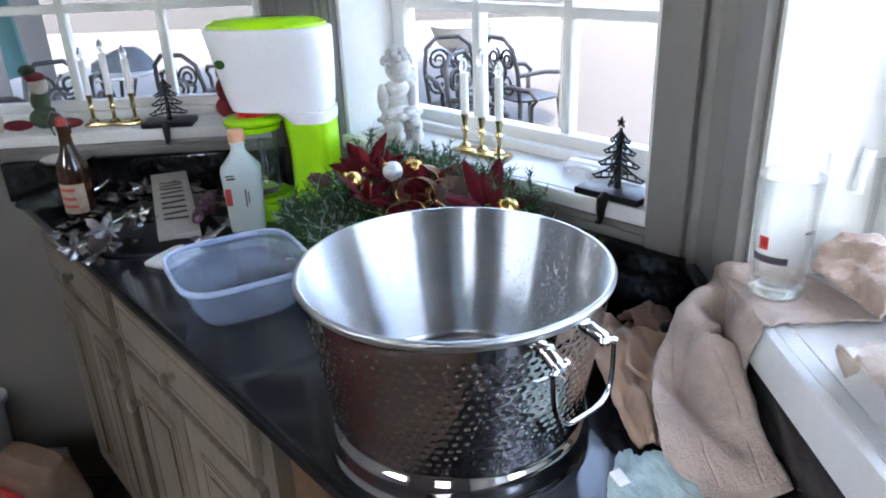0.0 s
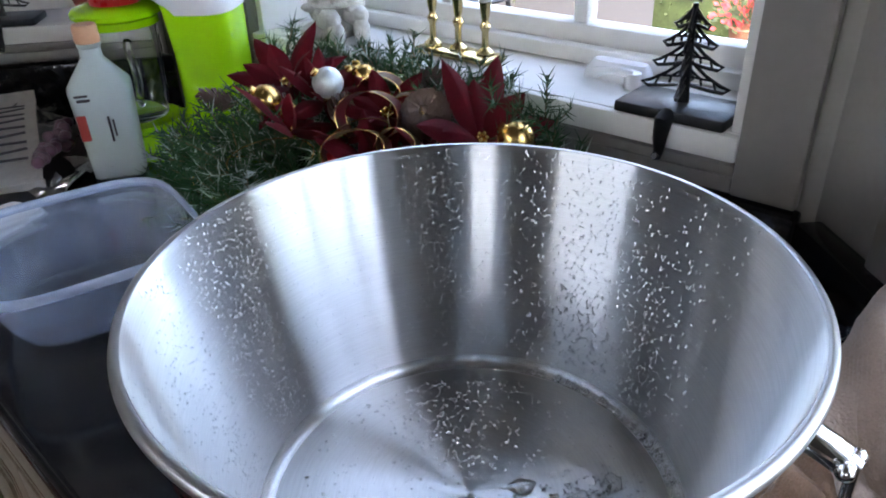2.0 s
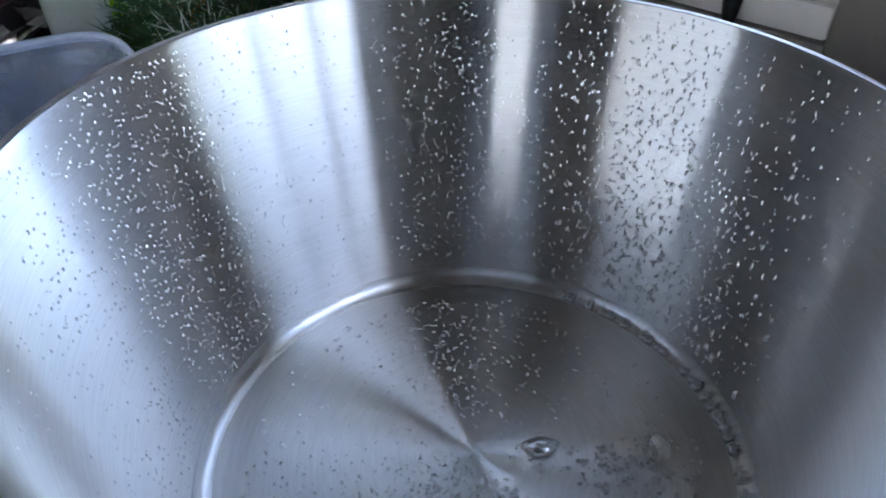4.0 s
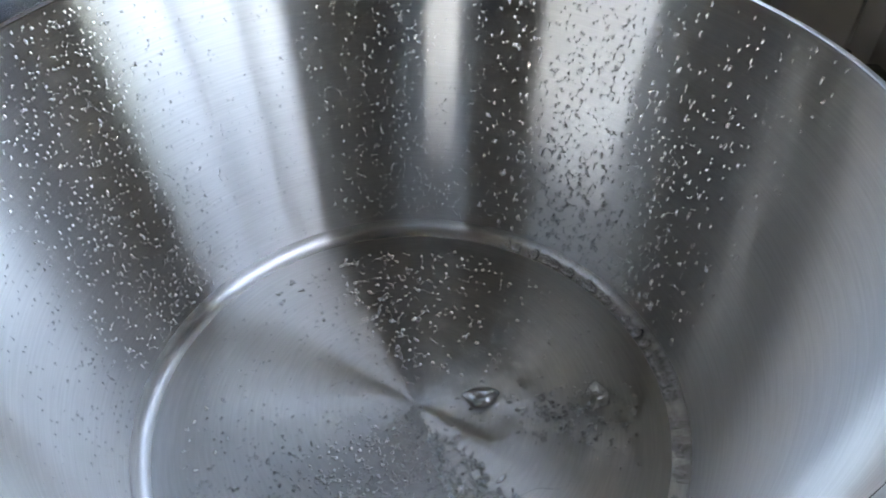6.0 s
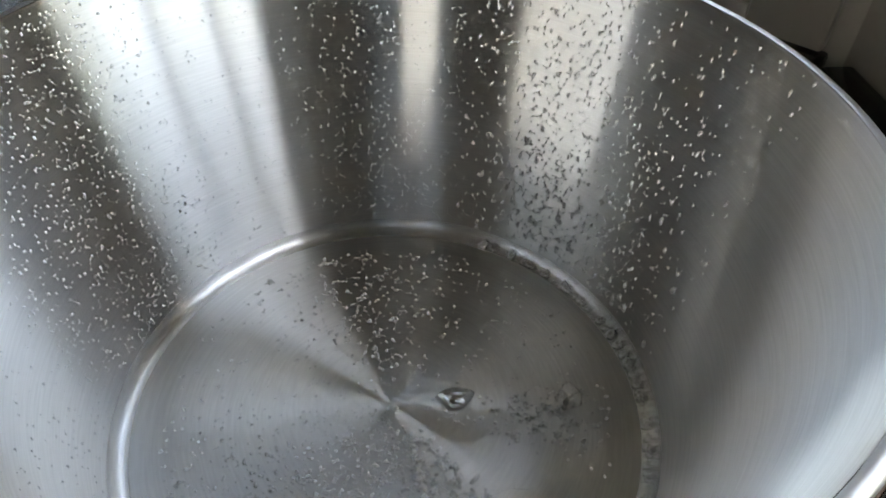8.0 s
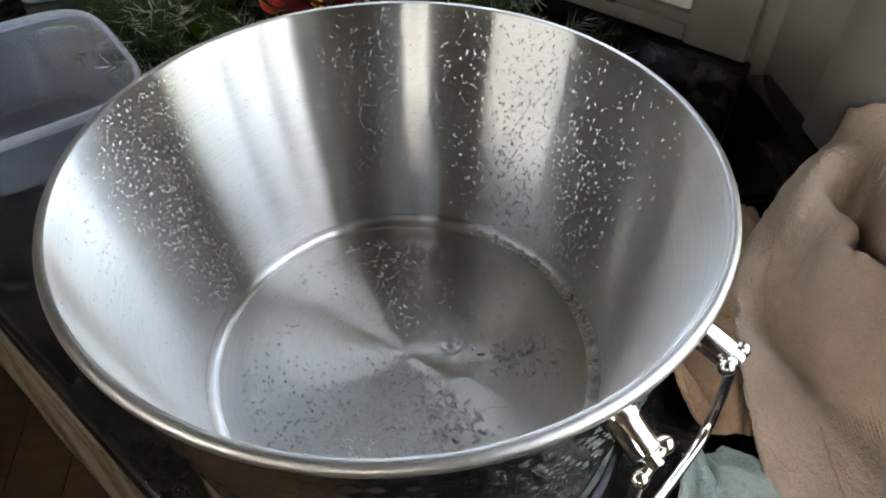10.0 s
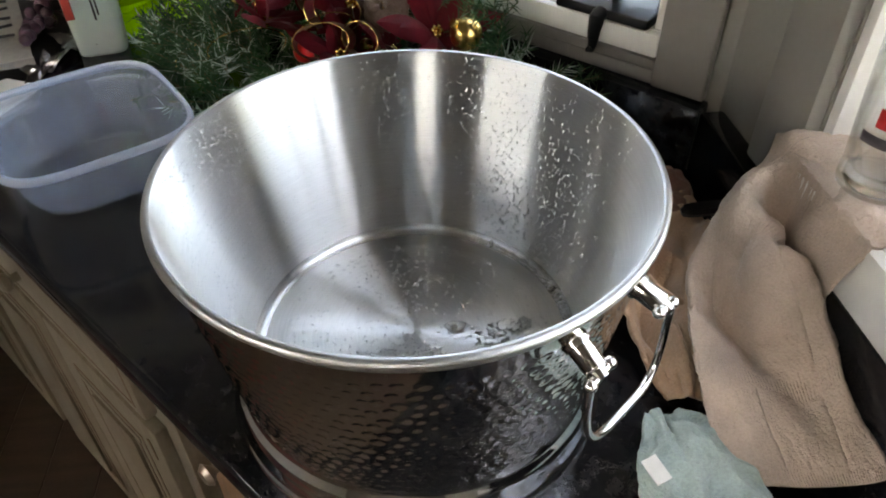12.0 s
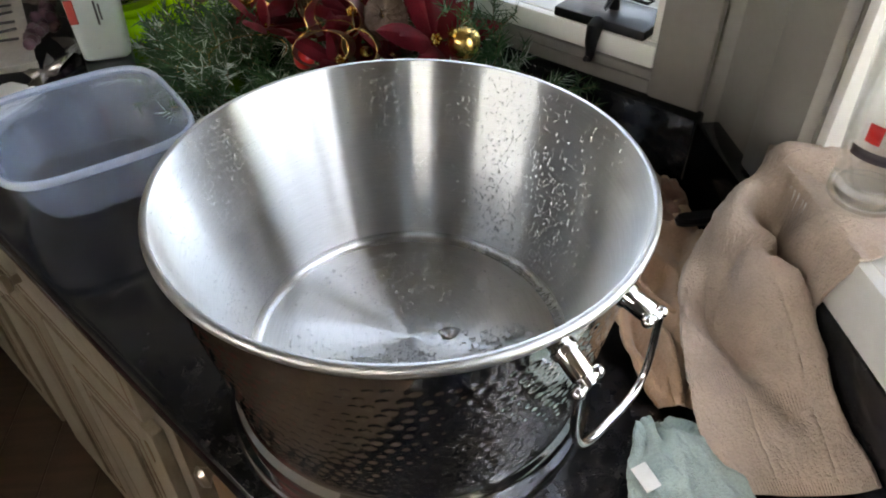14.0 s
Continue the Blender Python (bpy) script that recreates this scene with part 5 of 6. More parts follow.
def draped_towel():
    """Terry towel lying on the sill under the glass, rolled over its edge, with a flat hemmed end."""
    rows = (
        ((0.386, 0.080, 1.073), (0.410, 0.078, 1.075), (0.440, 0.065, 1.074), (0.460, 0.035, 1.074), (0.475, -0.010, 1.073), (0.485, -0.060, 1.071)),
        ((0.360, 0.100, 1.062), (0.364, 0.090, 1.078), (0.376, 0.070, 1.081), (0.394, 0.040, 1.074), (0.408, -0.005, 1.074), (0.415, -0.060, 1.071)),
        ((0.345, 0.104, 1.024), (0.339, 0.088, 1.050), (0.345, 0.068, 1.062), (0.362, 0.038, 1.052), (0.366, -0.008, 1.076), (0.370, -0.062, 1.072)),
        ((0.330, 0.096, 0.985), (0.313, 0.082, 1.020), (0.319, 0.062, 1.050), (0.347, 0.040, 0.990), (0.345, -0.006, 1.056), (0.346, -0.058, 1.048)),
        ((0.302, 0.072, 0.948), (0.283, 0.058, 0.988), (0.292, 0.036, 1.034), (0.330, 0.020, 1.022), (0.346, -0.008, 0.962), (0.346, -0.046, 0.992)),
        ((0.262, 0.022, 0.960), (0.258, 0.014, 0.972), (0.286, -0.004, 0.950), (0.298, -0.004, 1.018), (0.338, -0.020, 1.018), (0.347, -0.044, 0.940)),
        ((0.242, -0.024, 0.966), (0.258, -0.030, 0.962), (0.297, -0.048, 0.930), (0.312, -0.048, 0.984), (0.341, -0.056, 0.994), (0.350, -0.075, 0.925)),
        ((0.236, -0.068, 0.952), (0.260, -0.074, 0.951), (0.292, -0.086, 0.942), (0.324, -0.098, 0.936), (0.342, -0.100, 0.966), (0.351, -0.110, 0.935)),
        ((0.235, -0.114, 0.930), (0.261, -0.119, 0.935), (0.291, -0.126, 0.932), (0.320, -0.134, 0.936), (0.342, -0.138, 0.946), (0.352, -0.144, 0.946)),
        ((0.239, -0.158, 0.909), (0.268, -0.163, 0.915), (0.297, -0.167, 0.914), (0.322, -0.172, 0.919), (0.341, -0.178, 0.930), (0.352, -0.180, 0.940)),
    )

    def spline(q, f):
        k = len(q) - 1
        i = min(int(f), k - 1)
        t = f - i
        a, b, c, d = (q[max(0, min(k, i + o))] for o in (-1, 0, 1, 2))
        return 0.5 * (2 * b + (c - a) * t + (2 * a - 5 * b + 4 * c - d) * t ** 2 + (3 * b - a - 3 * c + d) * t ** 3)

    pts = [[Vector(p) for p in r] for r in rows]
    nu, nv_ = 170, 230
    grid = []
    for j in range(nv_ + 1):
        line = [spline([r[c] for r in pts], 9 * j / nv_) for c in range(6)]
        grid.append([spline(line, 5 * i / nu) for i in range(nu + 1)])
    verts = []
    for j in range(nv_ + 1):
        v = j / nv_
        for i in range(nu + 1):
            u = i / nu
            p = grid[j][i]
            du = grid[j][min(nu, i + 1)] - grid[j][max(0, i - 1)]
            dv = grid[min(nv_, j + 1)][i] - grid[max(0, j - 1)][i]
            nrm = dv.cross(du).normalized()
            if nrm.z < 0 and nrm.x > 0:
                nrm = -nrm
            soft = 0.0045 * noise.noise(p * 26) + 0.0022 * noise.noise(p * 60)
            if v > 0.72:
                soft *= 0.55
            ribbed = 0.235 < v < 0.275 or 0.46 < v < 0.485 or 0.752 < v < 0.790 or v > 0.962
            if ribbed:
                h = -0.0004 - (0.0011 if i % 3 == 0 else 0.0)
            else:
                h = 0.0010 * noise.noise(p * 520) + 0.0007 * noise.noise(p * 260)
                for c in (0.34, 0.68):
                    h -= 0.0016 * math.exp(-((u - c) / 0.010) ** 2) * (1 if v > 0.5 else 0.6)
            q = p + nrm * (soft + h)
            q.z = max(q.z, COUNTER + 0.004)
            if q.z < 1.02:
                q.x = min(q.x, 0.3515)
            if q.x > 0.352 and q.z > 1.02:
                q.z = max(q.z, SILL + 0.004)
                if (q - Vector((0.390, 0.008, q.z))).length < 0.036:
                    q.z = min(q.z, 1.0745)
            verts.append(tuple(q))
    w_ = nu + 1
    faces = [(j * w_ + i, j * w_ + i + 1, (j + 1) * w_ + i + 1, (j + 1) * w_ + i) for j in range(nv_) for i in range(nu)]
    ob = raw("towel", verts, faces, mat("tan terry cotton", (0.52, 0.405, 0.335), 0.95, var=0.22, scale=30, fine=500, bump=0.8, sheen=0.15))
    sm = ob.modifiers.new("thickness", "SOLIDIFY")
    sm.thickness, sm.offset = 0.0035, 0
    return tagged(ob, "tan terry towel draped from the sill onto the worktop", "towel")


draped_towel()
cloth("dish_cloth", (0.46, 0.29, 0.19), "peach cotton cloth crumpled on the worktop", "cloth",
      [((0.215, 0.215, 0.912), (0.335, 0.255, 0.915)), ((0.190, 0.150, 0.922), (0.335, 0.190, 0.935)), ((0.190, 0.080, 0.935), (0.325, 0.125, 0.945)), ((0.196, 0.015, 0.940), (0.300, 0.055, 0.945)),
       ((0.202, -0.030, 0.930), (0.275, -0.010, 0.935)), ((0.220, -0.066, 0.908), (0.250, -0.072, 0.908))],
      lambda v: 0.013, seed=11, z_floor=COUNTER + 0.004, n=(70, 80), rib=False)
peach = bpy.data.objects["dish_cloth"]
part("hem", tube([(0.217, 0.120, 0.951), (0.232, 0.108, 0.958), (0.240, 0.092, 0.958), (0.234, 0.070, 0.956), (0.228, 0.045, 0.957), (0.233, 0.024, 0.958), (0.245, 0.008, 0.957), (0.258, -0.004, 0.955)], 0.0030, 8), peach.data.materials[0], peach, "stitched rolled hem")
cloth("dish_cloth", (0.22, 0.12, 0.09), "dark brown cotton cloth crumpled behind the tub", "cloth",
      [((0.262, 0.255, 0.912), (0.330, 0.268, 0.912)), ((0.262, 0.225, 0.930), (0.335, 0.235, 0.925)), ((0.268, 0.190, 0.938), (0.338, 0.200, 0.930)), ((0.280, 0.165, 0.925), (0.336, 0.170, 0.920)), ((0.295, 0.150, 0.908), (0.330, 0.150, 0.908))],
      lambda v: 0.010, seed=41, z_floor=COUNTER + 0.004, n=(50, 60), rib=False)
cloth("wash_cloth", (0.40, 0.50, 0.47), "grey-green terry cloth lying on the worktop", "cloth",
      [((0.193, -0.088, 0.908), (0.225, -0.080, 0.908)), ((0.180, -0.110, 0.920), (0.244, -0.115, 0.922)), ((0.166, -0.140, 0.922), (0.262, -0.160, 0.922)), ((0.158, -0.180, 0.918), (0.270, -0.210, 0.915)), ((0.16, -0.22, 0.908), (0.27, -0.26, 0.908))],
      lambda v: 0.006, seed=17, z_floor=COUNTER + 0.004, n=(60, 70), rib=False)
tag = part("tag", box(-0.007, 0.007, -0.011, 0.011, 0.0, 0.0012, 0.0004), M["paper"], bpy.data.objects["wash_cloth"], "white care tag")
tag.matrix_basis = pose(0.176, -0.150, 0.934, 8, -6, 20)
cloth("towel", (0.58, 0.47, 0.38), "cream knitted cloth bundled on the sill", "towel",
      [((0.385, -0.170, 1.075), (0.50, -0.130, 1.075)), ((0.372, -0.195, 1.105), (0.51, -0.165, 1.12)), ((0.366, -0.230, 1.118), (0.52, -0.230, 1.14)), ((0.372, -0.270, 1.105), (0.52, -0.30, 1.125)), ((0.39, -0.31, 1.075), (0.51, -0.34, 1.075))],
      lambda v: 0.010, seed=23, z_floor=SILL + 0.004, n=(60, 70), rib=False)
cloth("towel", (0.45, 0.33, 0.26), "tan towel rolled on the sill beside the glasses", "towel",
      [((0.440, 0.030, 1.098), (0.455, -0.10, 1.098)), ((0.462, 0.04, 1.12), (0.475, -0.10, 1.125)), ((0.490, 0.040, 1.13), (0.500, -0.1, 1.14)), ((0.515, 0.035, 1.11), (0.525, -0.1, 1.11)), ((0.528, 0.03, 1.075), (0.530, -0.1, 1.075))],
      lambda v: 0.008, seed=29, z_floor=SILL + 0.004, n=(50, 60), rib=False)

kn = thing("knife", "dark handled knife lying behind the tub", "knife", 0.322, 0.138, COUNTER + 0.056, 8, ry=4)
part("handle", loft([(0, 0, -0.005, 0.026, 0.007, 3), (0, 0, 0.0, 0.028, 0.009, 3), (0, 0, 0.005, 0.026, 0.007, 3)], 28), M["black"], kn)
part("blade", box(0.029, 0.052, -0.006, 0.006, -0.001, 0.001, 0.0005), M["chrome"], kn, "steel blade")

# ---- glasses ----
M["thin"] = glass("thin clear glass", (0.95, 0.98, 0.95), 0.0, 1.18, 0.4)


def tumbler(x, y, z, r0, r1, h, label, marks=False):
    g = thing("beer_glass", label, "glass", x, y, z, group="beer glasses")
    part("glass_body", lathe([(0, 0), (r0 * 0.93, 0), (r0, 0.003), (r0 * 1.01, 0.014), (r0 * 0.98, 0.018), (r0 + (r1 - r0) * 0.35, h * 0.4), (r1, h - 0.001), (r1 - 0.001, h), (r1 - 0.0022, h - 0.001), (r0 + (r1 - r0) * 0.35 - 0.0025, h * 0.4), (r0 * 0.90, 0.022), (r0 * 0.7, 0.0155), (0, 0.014)], 56), M["thin"], g, "clear glass wall", angle=70)
    part("glass_foot", lathe([(0, 0.0025), (r0 * 0.80, 0.0025), (r0 * 0.86, 0.006), (r0 * 0.84, 0.011), (r0 * 0.6, 0.0125), (0, 0.0115)], 48), M["glass"], g, "thick clear glass foot")
    if marks:
        for z0, z1, a0, a1, m_, lb_ in ((0.050, 0.059, -3.05, -1.75, M["ink"], "black band"), (0.066, 0.082, -2.75, -2.40, M["red"], "red emblem"), (0.088, 0.092, -1.3, -0.9, M["ink"], "dark print")):
            bm = lathe([((r0 + (r1 - r0) * z0 / h) + 0.0006, z0), ((r0 + (r1 - r0) * z1 / h) + 0.0006, z1)], 72)
            bmesh.ops.delete(bm, geom=[f for f in bm.faces if not (a0 < math.atan2(f.calc_center_median().y, f.calc_center_median().x) < a1)], context="FACES")
            p = part("print_mark", bm, m_, g, lb_)
            sm = p.modifiers.new("thickness", "SOLIDIFY")
            sm.thickness = 0.0004
    return g


tumbler(0.390, 0.008, 1.0765, 0.031, 0.037, 0.150, "clear beer glass with red emblem standing on the towel", True)
tumbler(0.500, 0.085, SILL + 0.0006, 0.032, 0.041, 0.165, "clear beer glass standing on the white sill")

# ---- things on the floor ----
M["greyplastic"] = mat("grey plastic", (0.48, 0.50, 0.53), 0.4, var=0.08, scale=12)
bn = thing("storage_bin", "pale grey plastic storage bin on the floor", "bin", -1.40, 0.80, 0.001, 5)
part("bin_body", loft([(0, 0, 0, 0.13, 0.10, 6), (0, 0, 0.004, 0.135, 0.105, 6), (0, 0, 0.36, 0.155, 0.122, 6), (0, 0, 0.362, 0.151, 0.118, 6), (0, 0, 0.02, 0.13, 0.10, 6)], 48), M["greyplastic"], bn, angle=50)
part("bin_rim", loft([(0, 0, 0.350, 0.156, 0.123, 6), (0, 0, 0.350, 0.165, 0.132, 6), (0, 0, 0.366, 0.165, 0.132, 6), (0, 0, 0.366, 0.152, 0.119, 6)], 48, caps=False), M["greyplastic"], bn)
part("sticker", box(0.02, 0.07, -0.1160, -0.1125, 0.10, 0.135, 0.0008), M["paper"], bn, "white paper sticker")
M["bag"] = mat("brown paper bag", (0.24, 0.17, 0.12), 0.75, var=0.25, scale=18, fine=150, bump=0.4)
bg = thing("paper_bag", "brown paper bag with red and white print on the floor", "bag", -1.13, 0.76, 0.001, -25)
part("bag_body", loft([(0, 0, 0, 0.11, 0.075, 6), (0, 0, 0.12, 0.115, 0.08, 6), (0.005, 0, 0.24, 0.105, 0.06, 4), (0.005, 0.005, 0.27, 0.10, 0.03, 3)], 40), M["bag"], bg, angle=30)
part("red_print", box(-0.03, 0.06, -0.0835, -0.078, 0.13, 0.215, 0.001), M["red"], bg, "red printed emblem")
part("white_print", box(-0.022, 0.05, -0.0850, -0.0840, 0.15, 0.162, 0.0004), M["paper"], bg, "white lettering bar")
part("white_print", box(-0.015, 0.04, -0.0850, -0.0840, 0.175, 0.187, 0.0004), M["paper"], bg, "white lettering bar")
rg = part("rug", box(-2.2, -0.98, -0.6, 0.62, 0.001, 0.010, 0.003), mat("dark red rug", (0.14, 0.03, 0.03), 0.95, color2=(0.10, 0.06, 0.05), scale=9, fine=400, bump=0.6))
tagged(rg, "dark red patterned rug on the floor", "rug")

# ---- outdoors ----
G = -0.30
M["paving"] = mat("grey stone paving", (0.042, 0.042, 0.043), 0.8, var=0.25, scale=1.5, fine=40, bump=0.3)
M["hedge"] = mat("clipped hedge leaves", (0.035, 0.055, 0.018), 0.6, var=0.5, scale=9, fine=60)
M["render"] = mat("pale grey house render", (0.09, 0.09, 0.10), 0.8, var=0.06, scale=1.5, bump=0.2)
M["stucco"] = mat("grey stucco", (0.030, 0.031, 0.034), 0.85, var=0.2, scale=2, bump=0.3)
M["iron"] = mat("dark wrought iron", (0.010, 0.010, 0.013), 0.45, 0.3, var=0.3, scale=30)
M["teal"] = mat("teal canvas", (0.03, 0.08, 0.085), 0.8, var=0.2, scale=6)
M["tabletop"] = mat("pale table top", (0.30, 0.30, 0.31), 0.4, var=0.1, scale=6)
M["flower"] = mat("red flowers", (0.55, 0.04, 0.05), 0.6, var=0.4, scale=30)
M["grassy"] = mat("mown grass", (0.08, 0.13, 0.04), 0.9, var=0.4, scale=3, fine=60, bump=0.5)
gr = part("ground", box(-60, 60, 1.6, 90, G - 0.3, G), M["paving"], smooth=False)
tagged(gr, "grey stone paved patio and ground outside", "ground", kind="structure")
g2 = part("ground_side", box(0.64, 60, -40, 1.599, G - 0.3, G - 0.002), M["paving"], smooth=False)
tagged(g2, "grey stone paving beside the house", "ground", kind="structure")
g3 = part("ground_yard", box(-60, 0.635, -40, -3.26, G - 0.3, G - 0.002), M["paving"], smooth=False)
tagged(g3, "grey stone paving behind the house", "ground", kind="structure")


g4 = part("ground_lawn", box(-60, -2.76, -3.259, 1.599, G - 0.3, G - 0.002), M["paving"], smooth=False)
tagged(g4, "grey stone paving west of the house", "ground", kind="structure")


def out(az, dist):
    a = radians(az)
    return dist * math.sin(a), -0.79 + dist * math.cos(a)


def garden_table(az, dist, r):
    x, y = out(az, dist)
    t = thing("garden_table", "round pale garden table with iron legs on the patio", "table", x, y, G, group="garden tables")
    part("tabletop", lathe([(0, 0.70), (r * 0.97, 0.70), (r, 0.71), (r, 0.725), (r * 0.98, 0.732), (0, 0.732)], 48), M["tabletop"], t)
    for k in range(4):
        a = radians(45 + 90 * k)
        part("leg", tube([(r * 0.6 * math.cos(a), r * 0.6 * math.sin(a), 0.699), (r * 0.35 * math.cos(a), r * 0.35 * math.sin(a), 0.36), (r * 0.75 * math.cos(a), r * 0.75 * math.sin(a), 0.0)], 0.016, 8), M["iron"], t)
    return t


def scroll_pts(c, r, turns, start, plane="xz"):
    pts = []
    for k in range(int(turns * 14) + 1):
        a = start + 2 * math.pi * k / 14
        rr = r * (1 - 0.75 * k / (turns * 14))
        pts.append((c[0] + rr * math.cos(a), c[1], c[2] + rr * math.sin(a)))
    return pts


def garden_chair(az, dist, rz):
    x, y = out(az, dist)
    c = thing("garden_chair", "dark wrought iron garden chair with scrolled back on the patio", "chair", x, y, G, rz, group="garden chairs")
    part("seat", loft([(0, 0, 0.43, 0.23, 0.22, 4), (0, 0, 0.445, 0.24, 0.23, 4), (0, 0, 0.452, 0.22, 0.21, 4)], 32), M["iron"], c)
    for sx in (-1, 1):
        part("leg", tube([(sx * 0.21, -0.2, 0.43), (sx * 0.23, -0.22, 0.2), (sx * 0.24, -0.26, 0)], 0.019, 8), M["iron"], c)
        part("leg", tube([(sx * 0.2, 0.2, 0.43), (sx * 0.22, 0.22, 0.2), (sx * 0.24, 0.28, 0)], 0.019, 8), M["iron"], c)
        part("arm", tube([(sx * 0.22, 0.22, 0.66), (sx * 0.26, 0.0, 0.68), (sx * 0.26, -0.18, 0.66), (sx * 0.25, -0.24, 0.60), (sx * 0.24, -0.2, 0.55), (sx * 0.23, -0.2, 0.44)], 0.019, 8), M["iron"], c)
    fr = [(-0.21, 0.21, 0.43), (-0.23, 0.25, 0.7), (-0.2, 0.28, 0.88), (-0.1, 0.3, 0.96), (0.1, 0.3, 0.96), (0.2, 0.28, 0.88), (0.23, 0.25, 0.7), (0.21, 0.21, 0.43)]
    part("back_frame", tube(fr, 0.019, 8), M["iron"], c)
    for cx_, cz, st_ in ((-0.1, 0.78, 0.0), (0.1, 0.78, 2.0), (-0.1, 0.58, 3.0), (0.1, 0.58, 1.0), (0, 0.68, 0.5)):
        part("back_scroll", tube(scroll_pts((cx_, 0.26, cz), 0.095, 1.6, st_), 0.013, 6), M["iron"], c)
    return c


garden_table(-24.5, 7.4, 0.42)
garden_table(2.5, 7.2, 0.55)
garden_chair(-18.5, 6.6, 160)
garden_chair(-27.5, 6.3, 40)
garden_chair(-15.5, 7.6, 220)
garden_chair(-22.5, 5.6, 100)
garden_chair(-12.5, 5.9, 300)
garden_chair(-31.0, 5.4, 200)
garden_chair(3.5, 5.4, 60)
garden_chair(1.0, 6.2, 20)
garden_chair(6.0, 6.5, 120)
x, y = out(1.2, 7.2)
pot = part("planter", lathe([(0, 0), (0.12, 0), (0.24, 0.08), (0.29, 0.20), (0.30, 0.24), (0.27, 0.24), (0.22, 0.1), (0, 0.06)], 40), mat("grey glazed planter", (0.20, 0.19, 0.18), 0.4, var=0.3, scale=8))
pot.matrix_world = pose(x, y, G + 0.733)
tagged(pot, "grey glazed bowl planter on the garden table", "planter")
x, y = out(-23.5, 7.4)
dr = part("folded_cover", loft([(0, 0, 0, 0.28, 0.16, 3), (0, 0, 0.08, 0.26, 0.15, 3), (0.06, 0, 0.17, 0.13, 0.10, 2.5), (0.08, 0, 0.2, 0.06, 0.05, 2)], 32), mat("dark blue cover", (0.05, 0.06, 0.08), 0.7, var=0.3, scale=10))
dr.matrix_world = pose(x, y, G + 0.7325)
tagged(dr, "dark blue folded cover on the garden table", "cover")
# white porch piers and a white garden wall behind
for az, dist, w_, lab_ in ((13.2, 4.6, 0.72, "pale rendered porch pier outside the window"), (-33.0, 6.8, 0.55, "pale rendered porch pier outside the bay"), (-28.8, 8.6, 0.30, "slim pale rendered post on the patio")):
    x, y = out(az, dist)
    p = thing("porch_pier", lab_, "pier", x, y, G, -az)
    part("shaft", box(-w_ / 2, w_ / 2, -0.15, 0.15, 0.12, 3.4 if az > 0 else 2.919, 0.01), M["render"], p)
    part("plinth", box(-w_ / 2 - 0.04, w_ / 2 + 0.04, -0.19, 0.19, 0, 0.119, 0.01), M["render"], p)
gw = thing("garden_wall", "long grey stucco garden wall beyond the patio", "garden wall", -3, 16, G)
part("wall_face", box(-24, 24, 0, 0.3, 0, 4.2, 0.01), M["stucco"], gw, smooth=False)
part("coping", box(-24, 24, -0.06, 0.36, 4.201, 4.32, 0.02), M["stucco"], gw)
# unseen porch roof over the seating, added to hold back sky light
pf = thing("unseen_porch_roof", "low unseen porch roof, added to block sky over the patio", "roof", 0, 0, 0)
part("soffit", box(-10, -0.20, 1.32, 9.0, 2.62, 2.66), M["render"], pf, smooth=False)
part("fascia", box(-10, -0.20, 9.001, 9.04, 2.45, 2.9, 0.004), M["render"], pf)
part("fascia", box(-0.199, -0.16, 1.32, 9.04, 2.45, 2.9, 0.004), M["render"], pf)
part("covering", box(-10, -0.20, 1.32, 9.0, 2.661, 2.8), M["iron"], pf, smooth=False)
# closed parasol
x, y = out(-31, 7.6)
pr = thing("parasol", "closed teal canvas parasol on the patio", "parasol", x, y, G)
part("pole", tube([(0, 0, 0.0), (0, 0, 2.4)], 0.02, 10), M["iron"], pr)
bm = bmesh.new()
lathe([(0.05, 2.3), (0.12, 2.0), (0.17, 1.4), (0.19, 0.95), (0.2, 0.75)], 24, bm)
for v in bm.verts:
    a = math.atan2(v.co.y, v.co.x)
    v.co.x *= 1 + 0.2 * math.cos(8 * a)
    v.co.y *= 1 + 0.2 * math.cos(8 * a)
part("canopy", bm, M["teal"], pr)
part("foot", lathe([(0, 0), (0.25, 0), (0.25, 0.04), (0.04, 0.08), (0, 0.08)], 24), M["iron"], pr)


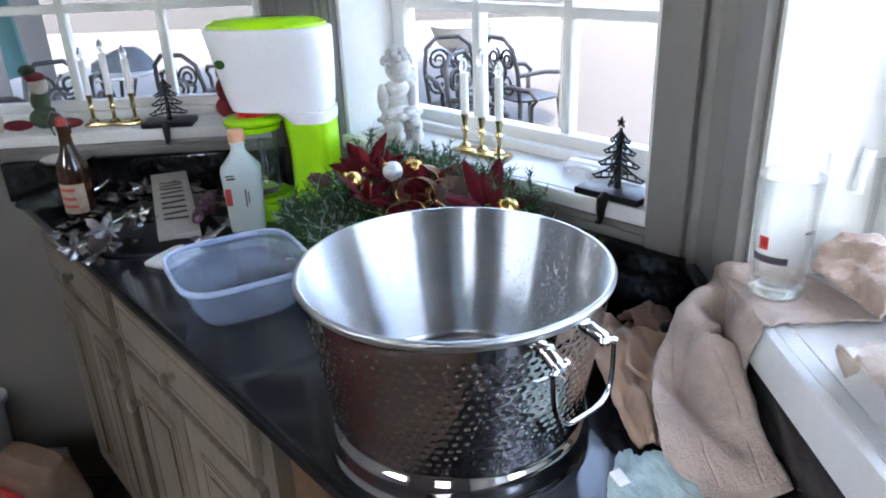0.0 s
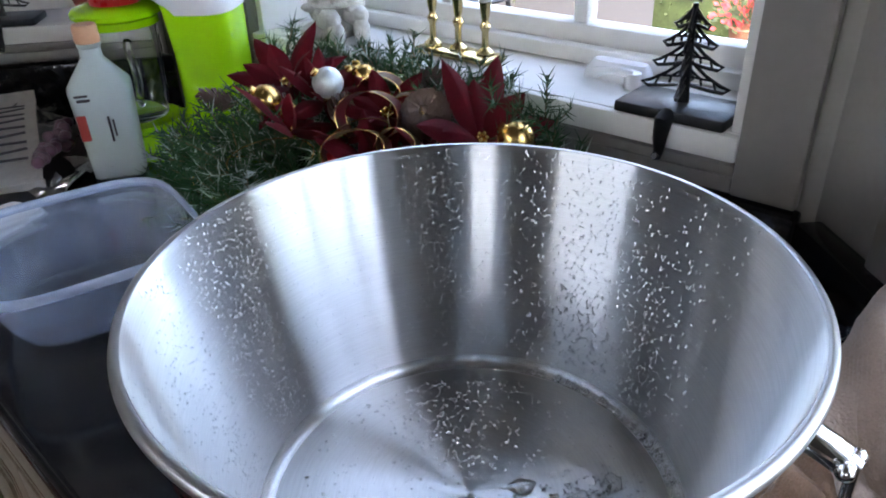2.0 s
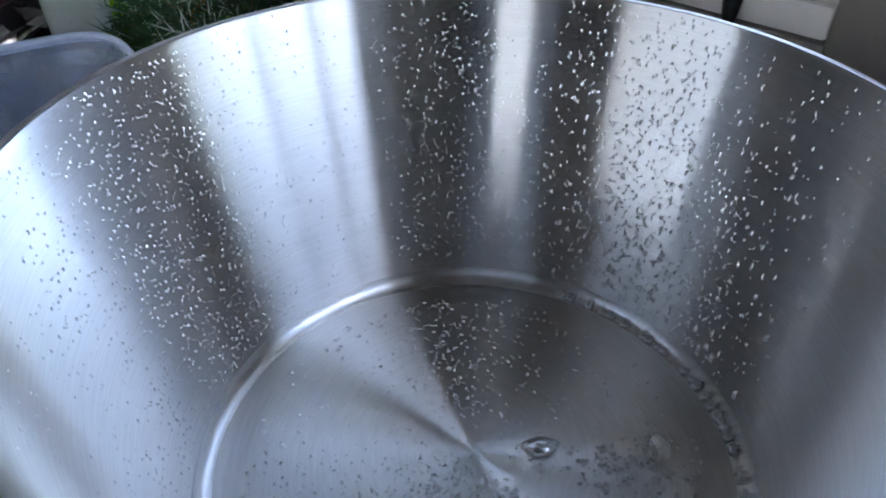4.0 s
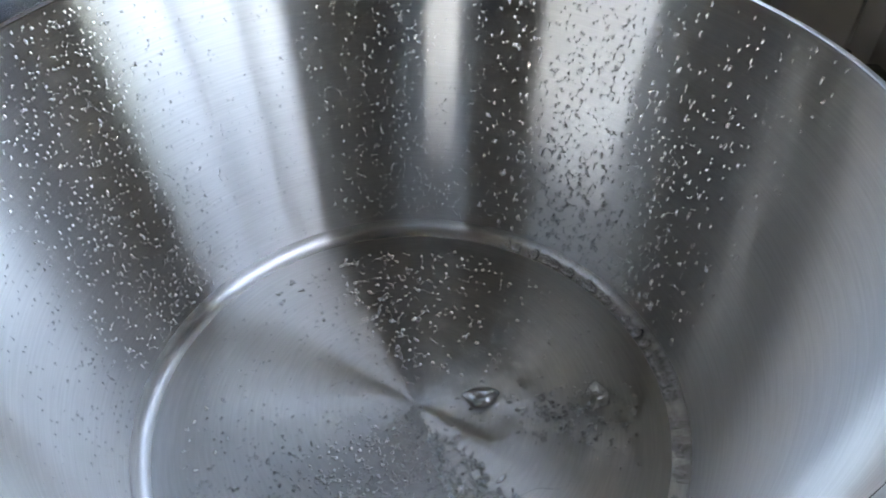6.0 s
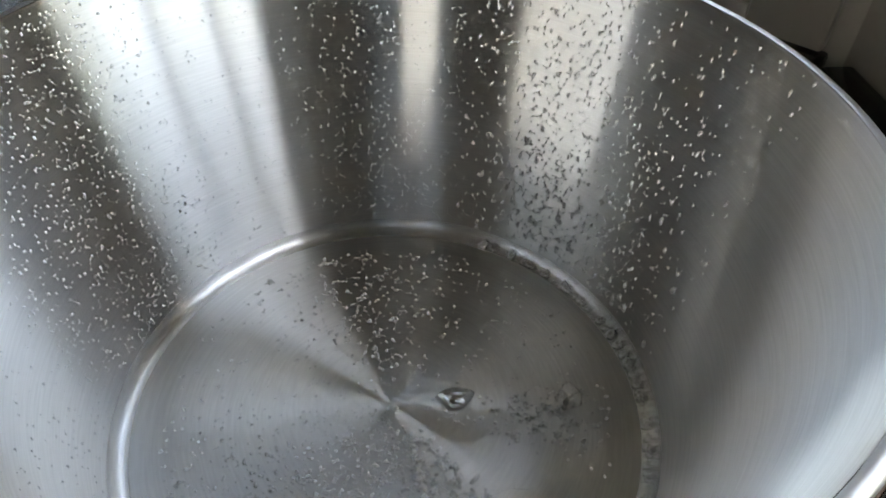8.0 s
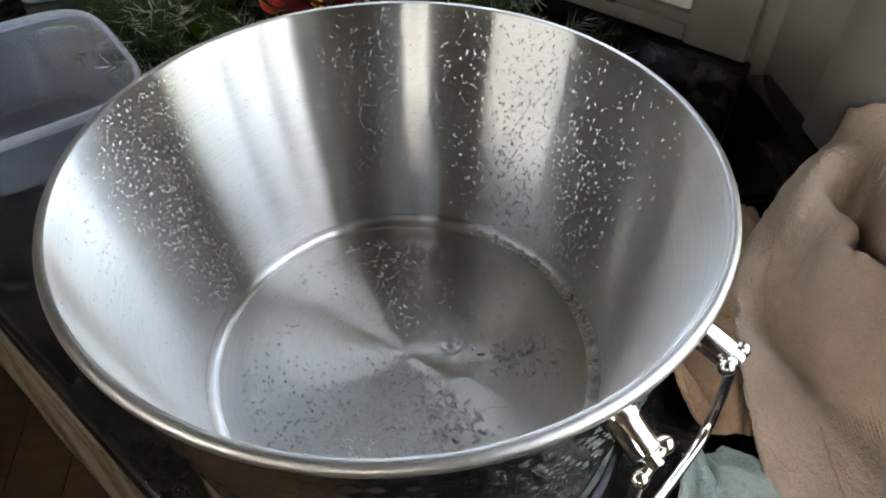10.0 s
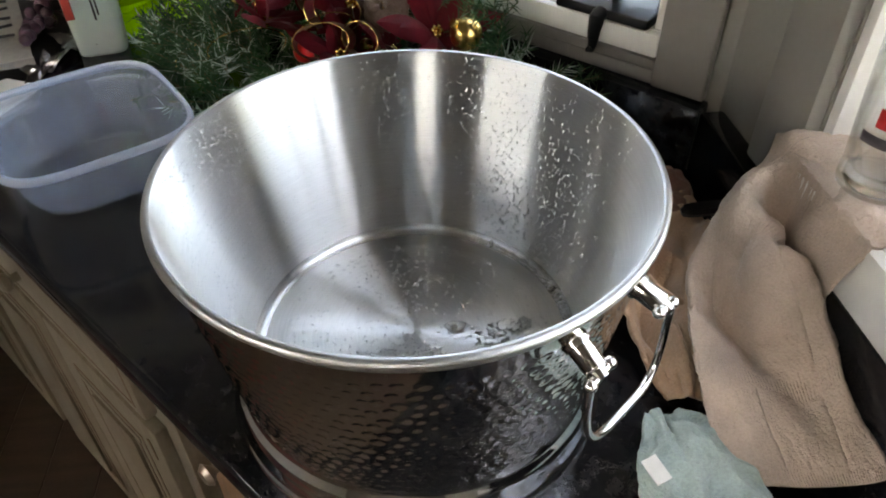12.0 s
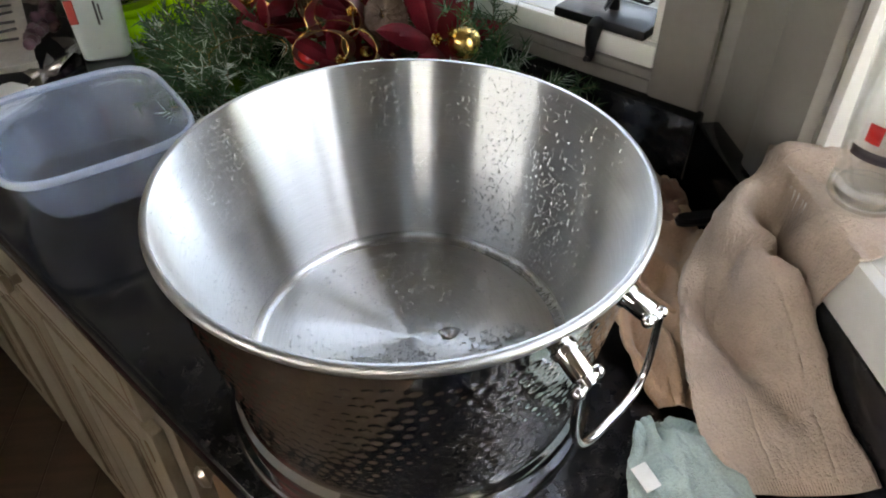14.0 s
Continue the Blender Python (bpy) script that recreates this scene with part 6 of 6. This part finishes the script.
def hedge(name, cx_, cy_, r, a0, a1, w_, h, label):
    """A curved clipped hedge: a dark core and many small leaves with an uneven outline."""
    hr = random.Random(3)
    vs, fs = [], []
    n = 9000
    for k in range(n):
        a = radians(hr.uniform(a0, a1))
        face = hr.random()
        if face < 0.45:
            rr, z = r - w_ / 2 - hr.uniform(-0.03, 0.05), hr.uniform(0.02, h)
        elif face < 0.55:
            rr, z = r + w_ / 2, hr.uniform(0.02, h)
        else:
            rr, z = r + hr.uniform(-w_ / 2, w_ / 2), h + hr.uniform(-0.03, 0.05)
        p = Vector((rr * math.cos(a), rr * math.sin(a), z))
        d_ = Vector((hr.gauss(0, 1), hr.gauss(0, 1), hr.gauss(0.4, 1))).normalized()
        s_ = d_.orthogonal().normalized() * 0.014
        ln = hr.uniform(0.03, 0.06)
        b = len(vs)
        for q in (p, p + d_ * ln * 0.5 + s_, p + d_ * ln, p + d_ * ln * 0.5 - s_ + d_.cross(s_) * 0.4):
            vs.append(tuple(q))
        fs.extend(((b, b + 1, b + 2), (b, b + 2, b + 3)))
    ob = thing(name, label, "hedge", cx_, cy_, G)
    tagged(raw("leaves", vs, fs, M["hedge"], ob, "small clipped leaves", smooth=False), kind="stuff")
    bm = bmesh.new()
    ring = []
    for k in range(25):
        a = radians(a0 + (a1 - a0) * k / 24)
        ring.append([bm.verts.new(((r + q * (w_ / 2 - 0.03)) * math.cos(a), (r + q * (w_ / 2 - 0.03)) * math.sin(a), z)) for q, z in ((-1, 0), (-1, h - 0.03), (1, h - 0.03), (1, 0))])
    for a, b in zip(ring, ring[1:]):
        for i in range(4):
            bm.faces.new((a[i], a[(i + 1) % 4], b[(i + 1) % 4], b[i]))
    bm.faces.new(ring[0])
    bm.faces.new(ring[-1][::-1])
    part("branch_core", bm, M["hedge"], ob)


x, y = out(26, 9.5)
hedge("hedge", x, y, 2.4, 150, 330, 0.8, 0.62, "clipped green hedge curving round the path")
x, y = out(25.2, 6.3)
fp = thing("flower_pot", "terracotta pot of red flowers beside the path", "plant", x, y, G)
part("pot", lathe([(0, 0), (0.13, 0), (0.18, 0.26), (0.19, 0.30), (0.165, 0.30), (0.15, 0.24), (0, 0.22)], 32), mat("terracotta", (0.30, 0.13, 0.08), 0.8, var=0.2, scale=12), fp)
vs, fs, vs2, fs2 = [], [], [], []
fr = random.Random(6)
for k in range(500):
    d_ = Vector((fr.gauss(0, 1), fr.gauss(0, 1), abs(fr.gauss(0.6, 0.7)))).normalized()
    p = Vector((0, 0, 0.30)) + d_ * fr.uniform(0.1, 0.32)
    s_ = d_.orthogonal().normalized() * 0.02
    V_, F_ = (vs, fs) if fr.random() < 0.55 else (vs2, fs2)
    b = len(V_)
    for q in (p, p + d_ * 0.03 + s_, p + d_ * 0.055, p + d_ * 0.03 - s_):
        V_.append(tuple(q))
    F_.append((b, b + 1, b + 2, b + 3))
tagged(raw("leaves", vs, fs, M["hedge"], fp, "green leaves", smooth=False), kind="stuff")
tagged(raw("petals", vs2, fs2, M["flower"], fp, "red petals", smooth=False), kind="stuff")
